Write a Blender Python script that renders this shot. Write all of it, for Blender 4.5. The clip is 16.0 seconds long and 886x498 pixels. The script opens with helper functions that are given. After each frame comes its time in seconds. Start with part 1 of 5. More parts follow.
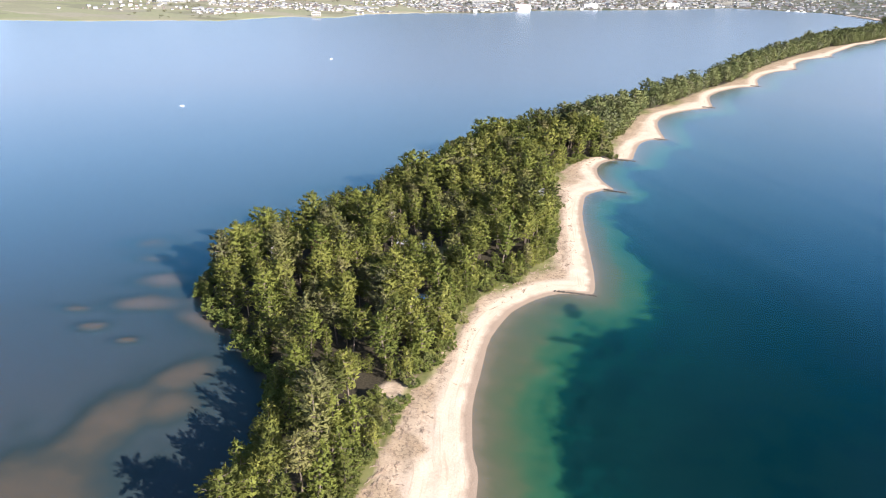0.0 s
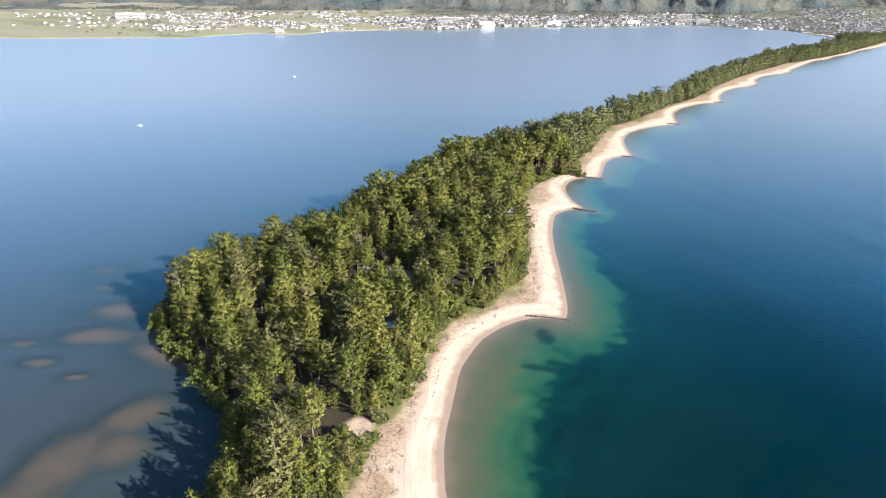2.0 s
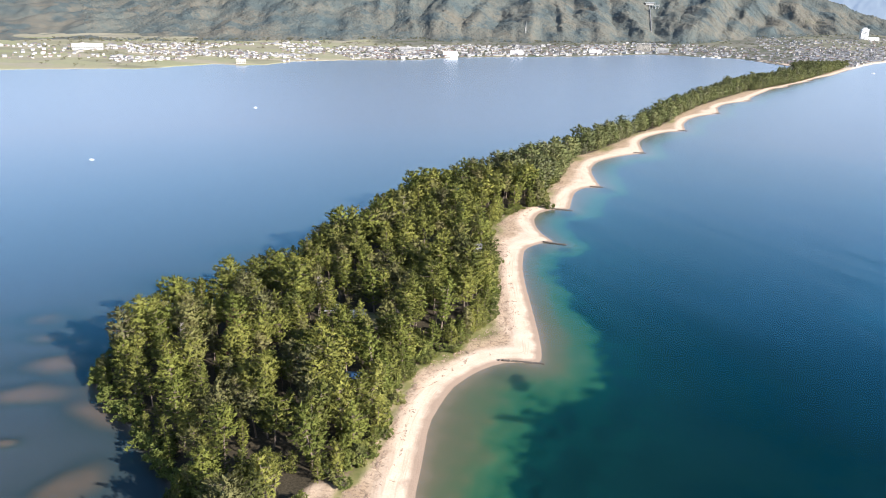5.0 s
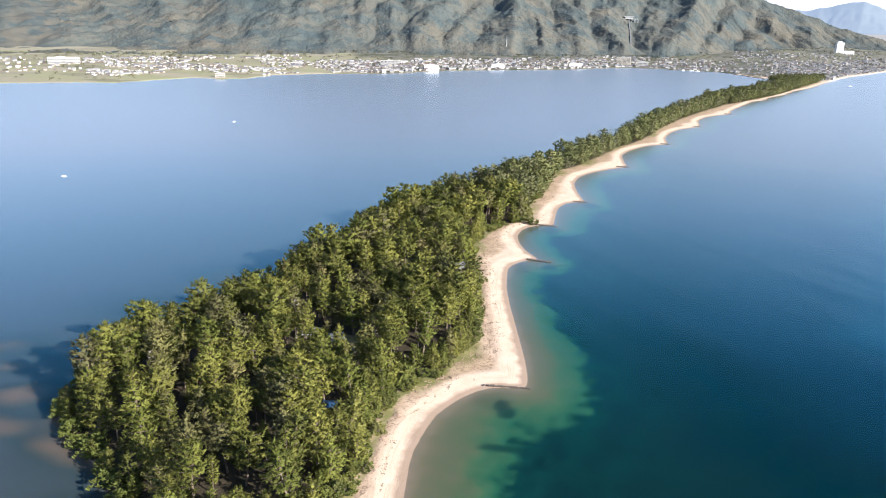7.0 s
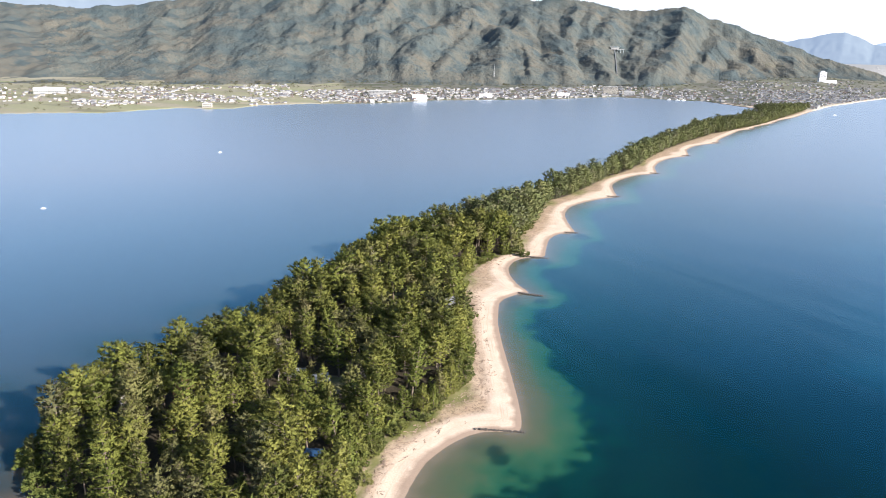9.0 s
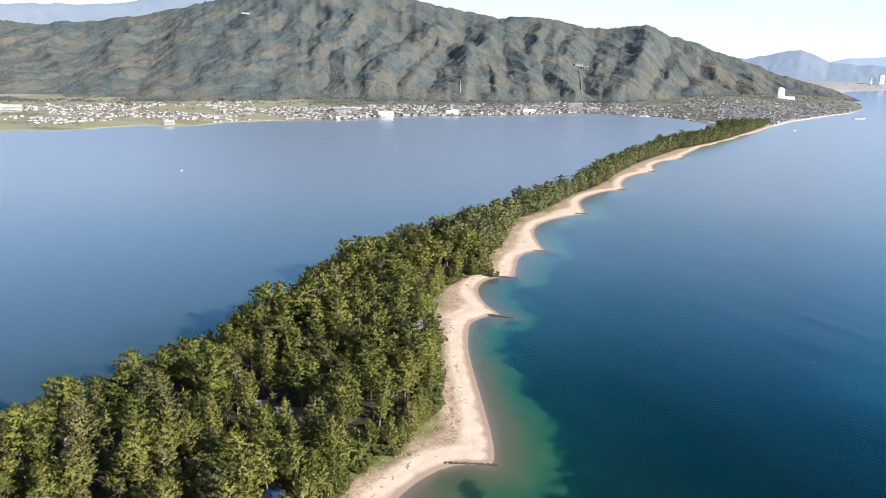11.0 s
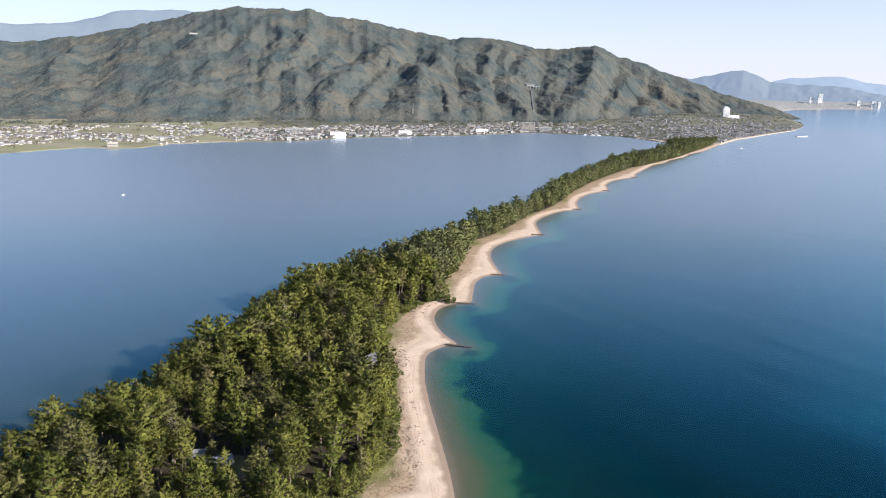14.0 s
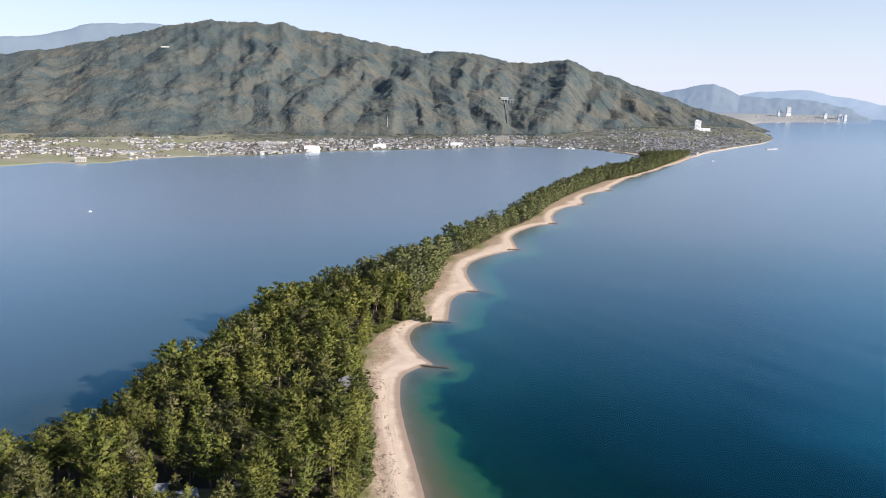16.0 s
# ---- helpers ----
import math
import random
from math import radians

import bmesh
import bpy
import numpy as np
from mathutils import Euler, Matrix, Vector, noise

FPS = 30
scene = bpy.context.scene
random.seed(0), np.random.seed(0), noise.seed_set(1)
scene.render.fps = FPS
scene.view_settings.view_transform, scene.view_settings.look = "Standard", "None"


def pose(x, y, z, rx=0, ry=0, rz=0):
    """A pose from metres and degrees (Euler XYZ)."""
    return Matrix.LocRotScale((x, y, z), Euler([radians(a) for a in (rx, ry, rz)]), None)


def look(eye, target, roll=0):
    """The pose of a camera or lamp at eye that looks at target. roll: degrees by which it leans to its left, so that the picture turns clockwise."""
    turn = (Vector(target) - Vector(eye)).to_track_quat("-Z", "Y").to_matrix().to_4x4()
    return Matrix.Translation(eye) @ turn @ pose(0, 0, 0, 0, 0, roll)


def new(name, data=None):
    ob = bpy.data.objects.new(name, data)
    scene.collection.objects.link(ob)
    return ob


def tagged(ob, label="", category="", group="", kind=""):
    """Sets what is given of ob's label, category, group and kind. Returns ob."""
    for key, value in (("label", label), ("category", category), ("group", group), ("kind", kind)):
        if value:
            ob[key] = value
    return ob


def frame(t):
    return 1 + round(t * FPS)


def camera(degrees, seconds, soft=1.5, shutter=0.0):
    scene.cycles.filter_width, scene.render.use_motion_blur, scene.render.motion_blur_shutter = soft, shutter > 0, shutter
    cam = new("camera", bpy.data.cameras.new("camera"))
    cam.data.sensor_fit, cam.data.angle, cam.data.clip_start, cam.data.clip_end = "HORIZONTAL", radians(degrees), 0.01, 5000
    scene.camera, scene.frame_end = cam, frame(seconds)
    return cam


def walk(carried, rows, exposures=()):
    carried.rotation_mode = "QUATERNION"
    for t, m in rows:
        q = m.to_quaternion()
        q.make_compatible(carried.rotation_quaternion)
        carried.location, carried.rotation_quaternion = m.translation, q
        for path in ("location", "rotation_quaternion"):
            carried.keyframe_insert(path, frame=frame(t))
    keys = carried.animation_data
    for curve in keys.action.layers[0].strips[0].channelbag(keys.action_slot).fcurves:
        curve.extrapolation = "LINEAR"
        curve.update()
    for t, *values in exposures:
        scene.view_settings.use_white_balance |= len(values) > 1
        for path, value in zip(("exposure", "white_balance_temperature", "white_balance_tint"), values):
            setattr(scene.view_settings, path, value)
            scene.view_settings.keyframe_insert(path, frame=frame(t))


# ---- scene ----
cam = camera(61.77, 16.0, 1.0)
PATH = [
    (0.0, look((11.93, -82.27, 121.09), (-63.07, 186.17, 10.12), 0.92)),
    (0.5, look((11.14, -79.95, 120.94), (-59.21, 189.87, 10.28), 0.97)),
    (1.0, look((10.35, -77.60, 120.84), (-57.09, 193.78, 12.21), 0.96)),
    (1.5, look((9.67, -75.21, 120.84), (-55.35, 197.54, 14.15), 1.06)),
    (2.0, look((9.10, -72.72, 120.88), (-53.82, 201.19, 15.94), 1.09)),
    (2.5, look((8.56, -70.16, 120.81), (-52.25, 204.92, 17.69), 1.12)),
    (3.0, look((7.96, -67.57, 120.60), (-50.82, 208.65, 19.38), 1.07)),
    (3.5, look((7.25, -64.92, 120.46), (-49.35, 212.47, 21.20), 1.09)),
    (4.0, look((6.69, -62.15, 120.40), (-47.81, 216.24, 22.80), 1.11)),
    (6.5, look((4.44, -49.49, 120.07), (-41.03, 232.97, 29.80), 1.12)),
    (7.0, look((4.20, -47.04, 120.11), (-39.81, 235.96, 30.81), 1.15)),
    (7.5, look((3.77, -44.46, 120.17), (-39.30, 239.41, 33.23), 1.11)),
    (8.0, look((3.25, -41.80, 120.16), (-39.35, 243.03, 36.18), 1.12)),
    (8.5, look((2.81, -39.14, 120.03), (-39.33, 246.68, 39.21), 1.10)),
    (9.0, look((2.38, -36.50, 119.80), (-37.83, 250.31, 41.52), 1.10)),
    (11.5, look((0.82, -22.86, 119.69), (-23.55, 267.74, 49.32), 1.12)),
    (12.0, look((0.56, -19.96, 119.55), (-20.71, 271.27, 50.77), 1.10)),
    (12.5, look((0.36, -17.11, 119.34), (-17.90, 274.65, 51.92), 1.11)),
    (13.0, look((0.23, -14.24, 119.26), (-15.16, 277.95, 53.03), 1.08)),
    (13.5, look((0.14, -11.43, 119.25), (-12.37, 281.18, 54.23), 1.03)),
    (14.0, look((0.06, -8.77, 119.34), (-9.71, 284.19, 55.44), 1.02)),
    (14.5, look((-0.04, -6.37, 119.43), (-7.23, 286.92, 56.71), 0.98)),
    (15.0, look((-0.21, -4.14, 119.66), (-5.19, 289.44, 58.15), 0.99)),
    (15.5, look((-0.17, -2.11, 119.76), (-2.85, 291.81, 59.74), 0.97)),
    (16.0, look((0.00, 0.00, 120.00), (0.00, 294.21, 61.34), 0.99)),
]
walk(cam, PATH, [(0.0, 1.27, 6250, 10), (4.0, 1.25, 6250, 10), (9.0, 1.14, 6250, 10), (12.5, 0.84, 6250, 10), (16.0, 0.66, 6250, 10)])

# ---- daylight: low clear sun over the open sea side, blue sky ----
SUN_EL, SUN_AZ = radians(25.0), radians(117.0)
world = bpy.data.worlds.new("sky")
scene.world = world
world.use_nodes = True
wn = world.node_tree
sky = wn.nodes.new("ShaderNodeTexSky")
sky.sky_type = "NISHITA"
sky.sun_disc = False
sky.sun_elevation, sky.sun_rotation = SUN_EL, SUN_AZ
sky.altitude, sky.air_density, sky.dust_density, sky.ozone_density = 100, 1.0, 0.2, 3.0
wn.nodes["Background"].inputs["Strength"].default_value = 0.095
# thin autumn haze whitens the clear sky towards the horizon
haze = wn.nodes.new("ShaderNodeMix")
haze.data_type = "RGBA"
haze.inputs[7].default_value = (5.7, 5.8, 6.75, 1)
up = wn.nodes.new("ShaderNodeSeparateXYZ")
wn.links.new(wn.nodes.new("ShaderNodeTexCoord").outputs["Generated"], up.inputs[0])
steps = []
for op, value in (("ABSOLUTE", 0.0), ("SUBTRACT", 1.0), ("POWER", 5.0), ("MULTIPLY", 0.95)):
    m = wn.nodes.new("ShaderNodeMath")
    m.operation = op
    m.inputs[1].default_value = value
    if op == "SUBTRACT":
        m.inputs[0].default_value = 1.0
        wn.links.new(steps[-1], m.inputs[1])
    else:
        wn.links.new(steps[-1] if steps else up.outputs["Z"], m.inputs[0])
    steps.append(m.outputs[0])
wn.links.new(steps[-1], haze.inputs[0])
wn.links.new(sky.outputs[0], haze.inputs[6])
wn.links.new(haze.outputs[2], wn.nodes["Background"].inputs["Color"])
sun_data = bpy.data.lights.new("sun", "SUN")
sun_data.energy, sun_data.angle, sun_data.color = 5.0, radians(0.55), (1.0, 0.93, 0.86)
sun = new("sun", sun_data)
sun_dir = Vector((math.sin(SUN_AZ) * math.cos(SUN_EL), math.cos(SUN_AZ) * math.cos(SUN_EL), math.sin(SUN_EL)))
sun.matrix_world = look(sun_dir * 500, (0, 0, 0))

# ---- materials ----


def material(name, rough=0.8, metal=0.0, spec=0.3):
    m = bpy.data.materials.new(name)
    m.use_nodes = True
    b = m.node_tree.nodes["Principled BSDF"]
    b.inputs["Roughness"].default_value = rough
    b.inputs["Metallic"].default_value = metal
    b.inputs["Specular IOR Level"].default_value = spec
    return m, m.node_tree, b


def node(nt, kind, **values):
    n = nt.nodes.new(kind)
    for key, value in values.items():
        n.inputs[key].default_value = value
    return n


def ramp(nt, source, stops):
    r = nt.nodes.new("ShaderNodeValToRGB")
    els = r.color_ramp.elements
    while len(els) < len(stops):
        els.new(0.5)
    for e, (p, c) in zip(els, stops):
        e.position = p
        e.color = (*c, 1) if len(c) == 3 else c
    nt.links.new(source, r.inputs[0])
    return r.outputs[0]


def noise_of(nt, vec, scale, detail=3.0, rough=0.55):
    n = node(nt, "ShaderNodeTexNoise", Scale=scale, Detail=detail, Roughness=rough)
    nt.links.new(vec, n.inputs["Vector"])
    return n.outputs["Fac"]


def mixed(nt, fac, a, b, mode="MIX"):
    m = nt.nodes.new("ShaderNodeMix")
    m.data_type, m.blend_type = "RGBA", mode
    for sock, v in ((m.inputs[0], fac), (m.inputs[6], a), (m.inputs[7], b)):
        if isinstance(v, (int, float)):
            sock.default_value = v
        elif isinstance(v, tuple):
            sock.default_value = (*v, 1)
        else:
            nt.links.new(v, sock)
    return m.outputs[2]


def calc(nt, op, a, b=0.0, c=0.0, clamp=False):
    m = nt.nodes.new("ShaderNodeMath")
    m.operation, m.use_clamp = op, clamp
    for sock, v in zip(m.inputs, (a, b, c)):
        if isinstance(v, (int, float)):
            sock.default_value = v
        else:
            nt.links.new(v, sock)
    return m.outputs[0]


def bump(nt, bsdf, height, strength, distance):
    b = node(nt, "ShaderNodeBump", Strength=strength, Distance=distance)
    nt.links.new(height, b.inputs["Height"])
    nt.links.new(b.outputs[0], bsdf.inputs["Normal"])


def place_of(nt):
    return nt.nodes.new("ShaderNodeNewGeometry").outputs["Position"]


def attr(nt, name):
    n = nt.nodes.new("ShaderNodeAttribute")
    n.attribute_name = name
    return n.outputs["Fac"]


def simple(name, color, rough=0.8, vary=0.25, scale=0.6, metal=0.0, spec=0.3, grain=0.0):
    """A plain surface with two scales of tone variation."""
    m, nt, b = material(name, rough, metal, spec)
    p = place_of(nt)
    f = calc(nt, "ADD", calc(nt, "MULTIPLY", noise_of(nt, p, scale), 0.6), calc(nt, "MULTIPLY", noise_of(nt, p, scale * 9), 0.4))
    lo = tuple(c * (1 - vary) for c in color)
    hi = tuple(min(1, c * (1 + vary)) for c in color)
    nt.links.new(ramp(nt, f, [(0.3, lo), (0.7, hi)]), b.inputs["Base Color"])
    if grain:
        bump(nt, b, noise_of(nt, p, scale * 14), 0.6, grain)
    return m


def ground_material():
    """Sand, wet rim, dry grass, forest soil and the bed under the water by its depth."""
    m, nt, b = material("sand_and_seabed", 0.9, 0, 0.2)
    p = place_of(nt)
    zz = attr(nt, "height")
    fine, mid, big = noise_of(nt, p, 1.6, 4), noise_of(nt, p, 0.16, 4), noise_of(nt, p, 0.03, 3)
    sand = ramp(nt, calc(nt, "ADD", calc(nt, "MULTIPLY", fine, 0.5), calc(nt, "MULTIPLY", mid, 0.5)), [(0.3, (0.56, 0.415, 0.295)), (0.5, (0.625, 0.475, 0.35)), (0.72, (0.685, 0.54, 0.415))])
    # wrack lines and wheel tracks that follow the shore
    along = nt.nodes.new("ShaderNodeCombineXYZ")
    nt.links.new(calc(nt, "MULTIPLY", attr(nt, "inland"), 1.1), along.inputs[0])
    nt.links.new(calc(nt, "MULTIPLY", attr(nt, "run"), 0.05), along.inputs[1])
    lines = noise_of(nt, along.outputs[0], 1.0, 4, 0.65)
    sand = mixed(nt, calc(nt, "MULTIPLY", ramp(nt, lines, [(0.53, (0, 0, 0)), (0.64, (1, 1, 1))]), 0.45), sand, (0.43, 0.3, 0.208))
    litter = ramp(nt, noise_of(nt, p, 0.75, 5, 0.75), [(0.5, (0, 0, 0)), (0.6, (1, 1, 1))])
    back = attr(nt, "backshore")
    duff = ramp(nt, calc(nt, "ADD", calc(nt, "MULTIPLY", mid, 0.5), calc(nt, "MULTIPLY", fine, 0.5)), [(0.35, (0.31, 0.21, 0.128)), (0.65, (0.43, 0.312, 0.2))])
    sand = mixed(nt, calc(nt, "MULTIPLY", back, 0.92), sand, duff)
    sand = mixed(nt, calc(nt, "MULTIPLY", calc(nt, "MULTIPLY", back, litter), 0.7), sand, (0.15, 0.105, 0.075))
    grass = ramp(nt, mid, [(0.3, (0.11, 0.115, 0.035)), (0.55, (0.19, 0.175, 0.065)), (0.75, (0.30, 0.25, 0.13))])
    sand = mixed(nt, attr(nt, "grass"), sand, grass)
    soil = ramp(nt, fine, [(0.3, (0.03, 0.026, 0.016)), (0.7, (0.075, 0.058, 0.036))])
    sand = mixed(nt, attr(nt, "forest"), sand, soil)
    # swash rim: wet and darker up to a wavy height
    edge = calc(nt, "ADD", zz, calc(nt, "MULTIPLY", calc(nt, "SUBTRACT", mid, 0.5), 0.25))
    wet = ramp(nt, edge, [(0.2, (1, 1, 1)), (0.42, (0, 0, 0))])
    wet = calc(nt, "MULTIPLY", wet, calc(nt, "SUBTRACT", 0.8, calc(nt, "MULTIPLY", attr(nt, "forest"), 0.8)))
    sand = mixed(nt, wet, sand, (0.26, 0.182, 0.128))
    # the bed of the open sea: pale shelf, green slope, dark weed and deep blue; the water's absorption and scatter are
    # painted on it by depth
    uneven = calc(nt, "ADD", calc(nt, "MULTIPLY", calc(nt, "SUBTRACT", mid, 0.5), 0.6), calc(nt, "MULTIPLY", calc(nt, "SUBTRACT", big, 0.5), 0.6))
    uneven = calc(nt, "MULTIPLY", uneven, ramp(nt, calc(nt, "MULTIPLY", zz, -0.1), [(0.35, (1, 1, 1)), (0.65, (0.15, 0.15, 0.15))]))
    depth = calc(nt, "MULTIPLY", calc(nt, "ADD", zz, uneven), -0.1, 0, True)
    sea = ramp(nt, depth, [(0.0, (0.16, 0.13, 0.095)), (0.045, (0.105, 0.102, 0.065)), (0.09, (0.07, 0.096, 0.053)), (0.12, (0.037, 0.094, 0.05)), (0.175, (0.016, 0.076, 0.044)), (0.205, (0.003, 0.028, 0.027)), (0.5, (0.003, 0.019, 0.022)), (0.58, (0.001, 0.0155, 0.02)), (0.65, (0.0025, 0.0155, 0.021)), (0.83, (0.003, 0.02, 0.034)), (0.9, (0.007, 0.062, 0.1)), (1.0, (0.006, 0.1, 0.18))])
    weed_n = noise_of(nt, p, 0.09, 5, 0.65)
    weed = calc(nt, "MULTIPLY", ramp(nt, weed_n, [(0.46, (0, 0, 0)), (0.51, (1, 1, 1))]), ramp(nt, depth, [(0.17, (0, 0, 0)), (0.24, (1, 1, 1))]))
    weed = calc(nt, "MULTIPLY", weed, ramp(nt, depth, [(0.45, (1, 1, 1)), (0.8, (0, 0, 0))]))
    weed = calc(nt, "MAXIMUM", weed, attr(nt, "weedbed"))
    sea = mixed(nt, calc(nt, "MULTIPLY", weed, 0.8), sea, (0.003, 0.02, 0.022))
    # the bed of the lagoon: silty, brown where shoal; the murky water's scatter is painted on where deeper
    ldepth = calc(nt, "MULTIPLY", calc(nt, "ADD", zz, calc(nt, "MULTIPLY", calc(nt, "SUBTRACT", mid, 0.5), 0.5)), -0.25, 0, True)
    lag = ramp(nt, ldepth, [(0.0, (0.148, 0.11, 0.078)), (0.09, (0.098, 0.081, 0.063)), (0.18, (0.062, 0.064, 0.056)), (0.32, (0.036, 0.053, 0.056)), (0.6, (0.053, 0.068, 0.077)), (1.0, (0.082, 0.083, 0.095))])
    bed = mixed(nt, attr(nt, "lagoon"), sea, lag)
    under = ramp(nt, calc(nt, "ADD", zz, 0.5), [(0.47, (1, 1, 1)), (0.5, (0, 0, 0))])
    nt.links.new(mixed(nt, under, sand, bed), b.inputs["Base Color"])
    dry = calc(nt, "SUBTRACT", 1.0, under)
    nt.links.new(calc(nt, "MULTIPLY", dry, 0.2), b.inputs["Specular IOR Level"])
    bump(nt, b, calc(nt, "MULTIPLY", dry, calc(nt, "SUBTRACT", calc(nt, "ADD", fine, calc(nt, "MULTIPLY", mid, 2.0)), 1.5)), 0.5, 0.25)
    return m


def water_material():
    m = bpy.data.materials.new("sea_water")
    m.use_nodes = True
    nt = m.node_tree
    nt.nodes.clear()
    out = nt.nodes.new("ShaderNodeOutputMaterial")
    p = place_of(nt)
    mp = node(nt, "ShaderNodeMapping")
    mp.vector_type = "TEXTURE"
    mp.inputs["Rotation"].default_value = (0, 0, radians(-58))
    mp.inputs["Scale"].default_value = (5.5, 1.0, 1.0)
    nt.links.new(p, mp.inputs[0])
    small = noise_of(nt, mp.outputs[0], 0.28, 1.5, 0.5)
    swell = noise_of(nt, mp.outputs[0], 0.055, 2, 0.5)
    patch = ramp(nt, noise_of(nt, p, 0.006, 3), [(0.35, (0.25, 0.25, 0.25)), (0.65, (1, 1, 1))])
    breeze = ramp(nt, noise_of(nt, p, 0.0035, 3), [(0.38, (0.35, 0.35, 0.35)), (0.66, (1, 1, 1))])
    h = calc(nt, "ADD", calc(nt, "MULTIPLY", calc(nt, "MULTIPLY", small, patch), 0.16), calc(nt, "MULTIPLY", calc(nt, "MULTIPLY", swell, breeze), 2.75))
    h = calc(nt, "MULTIPLY", h, attr(nt, "open"))
    bp = node(nt, "ShaderNodeBump", Strength=0.5, Distance=0.3)
    nt.links.new(h, bp.inputs["Height"])
    lw = nt.nodes.new("ShaderNodeLayerWeight")
    lw.inputs["Blend"].default_value = 0.5
    grow = [(0.0, 0.001), (0.35, 0.003), (0.45, 0.011), (0.52, 0.03), (0.6, 0.092), (0.66, 0.19), (0.72, 0.3), (0.8, 0.46), (0.9, 0.7), (1.0, 0.96)]
    fres = ramp(nt, lw.outputs["Facing"], [(p_, (q_, q_, q_)) for p_, q_ in grow])
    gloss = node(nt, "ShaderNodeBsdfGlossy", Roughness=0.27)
    # gloss tint imitates mirrored sky: deep blue for steep views, pale horizon for flat
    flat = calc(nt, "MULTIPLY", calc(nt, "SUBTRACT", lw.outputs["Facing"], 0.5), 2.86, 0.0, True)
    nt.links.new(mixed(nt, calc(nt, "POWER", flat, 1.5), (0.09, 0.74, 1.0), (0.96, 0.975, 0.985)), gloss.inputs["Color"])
    clear = node(nt, "ShaderNodeBsdfTransparent")
    nt.links.new(bp.outputs[0], gloss.inputs["Normal"])
    nt.links.new(bp.outputs[0], lw.inputs["Normal"])
    mix = nt.nodes.new("ShaderNodeMixShader")
    nt.links.new(fres, mix.inputs[0])
    nt.links.new(clear.outputs[0], mix.inputs[1])
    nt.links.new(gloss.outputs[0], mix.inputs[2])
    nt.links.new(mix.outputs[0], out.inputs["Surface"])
    return m


def foliage_material(name, dark, light, dry, tint_amount=1.0):
    """Needles: tone by tree and by clump, thin enough to let some light through."""
    m, nt, b = material(name, 0.7, 0, 0.12)
    p = place_of(nt)
    rnd = nt.nodes.new("ShaderNodeObjectInfo").outputs["Random"]
    tree = calc(nt, "FRACT", calc(nt, "ADD", rnd, attr(nt, "tint")))
    clump = noise_of(nt, p, 0.5, 3)
    f = calc(nt, "ADD", calc(nt, "MULTIPLY", tree, 0.45), calc(nt, "MULTIPLY", clump, 0.6))
    c = ramp(nt, f, [(0.3, dark), (0.72, light)])
    # some trees are a purer green, some grey with age
    kind = calc(nt, "FRACT", calc(nt, "MULTIPLY", tree, 7.31))
    c = mixed(nt, ramp(nt, kind, [(0.6, (0, 0, 0)), (0.9, (0.5, 0.5, 0.5))]), c, tuple(q * w for q, w in zip(light, (0.6, 0.72, 0.6))))
    c = mixed(nt, ramp(nt, kind, [(0.08, (0.5, 0.5, 0.5)), (0.2, (0, 0, 0))]), c, tuple(q * w for q, w in zip(dry, (0.75, 0.8, 0.8))))
    old = ramp(nt, tree, [(0.955, (0, 0, 0)), (0.98, (1, 1, 1))])
    c = mixed(nt, calc(nt, "MULTIPLY", old, 0.5), c, dry)
    nt.links.new(c, b.inputs["Base Color"])
    out = nt.nodes["Material Output"]
    tr = nt.nodes.new("ShaderNodeBsdfTranslucent")
    nt.links.new(mixed(nt, 1.0, c, (1.0, 1.0, 0.55), "MULTIPLY"), tr.inputs[0])
    mx = nt.nodes.new("ShaderNodeMixShader")
    mx.inputs[0].default_value = 0.04
    nt.links.new(b.outputs[0], mx.inputs[1])
    nt.links.new(tr.outputs[0], mx.inputs[2])
    nt.links.new(mx.outputs[0], out.inputs["Surface"])
    return m


def mountain_material(name, crowns):
    """Mixed autumn woods: bare brown, olive and blue-green stands, and a tone for each crown. Distance haze is mixed
    into these base colours as grey-blue.
    """
    m, nt, b = material(name, 0.9, 0, 0.1)
    p = place_of(nt)
    stand, grove = noise_of(nt, p, 0.0042, 4), noise_of(nt, p, 0.022, 4)
    own = attr(nt, "tint") if crowns else noise_of(nt, p, 0.12, 3)
    f = calc(nt, "ADD", calc(nt, "MULTIPLY", stand, 0.5), calc(nt, "MULTIPLY", grove, 0.3))
    f = calc(nt, "ADD", calc(nt, "ADD", f, 0.025), calc(nt, "MULTIPLY", own, 0.15))
    c = ramp(nt, f, [(0.38, (0.073, 0.089, 0.087)), (0.46, (0.094, 0.103, 0.092)), (0.54, (0.118, 0.114, 0.094)), (0.62, (0.136, 0.122, 0.094)), (0.72, (0.126, 0.13, 0.084))])
    # planted conifers stand in darker blue-green blocks
    block = ramp(nt, calc(nt, "ADD", calc(nt, "MULTIPLY", noise_of(nt, p, 0.011, 3, 0.6), 0.85), calc(nt, "MULTIPLY", own, 0.15)), [(0.52, (0, 0, 0)), (0.58, (0.8, 0.8, 0.8))])
    c = mixed(nt, block, c, (0.058, 0.08, 0.084))
    c = mixed(nt, 0.5, c, ramp(nt, noise_of(nt, p, 0.25, 4), [(0.3, (0.8, 0.82, 0.84)), (0.7, (1.2, 1.16, 1.1))]), "MULTIPLY")
    nt.links.new(c, b.inputs["Base Color"])
    bump(nt, b, noise_of(nt, p, 0.3, 3), 0.4, 1.2)
    return m


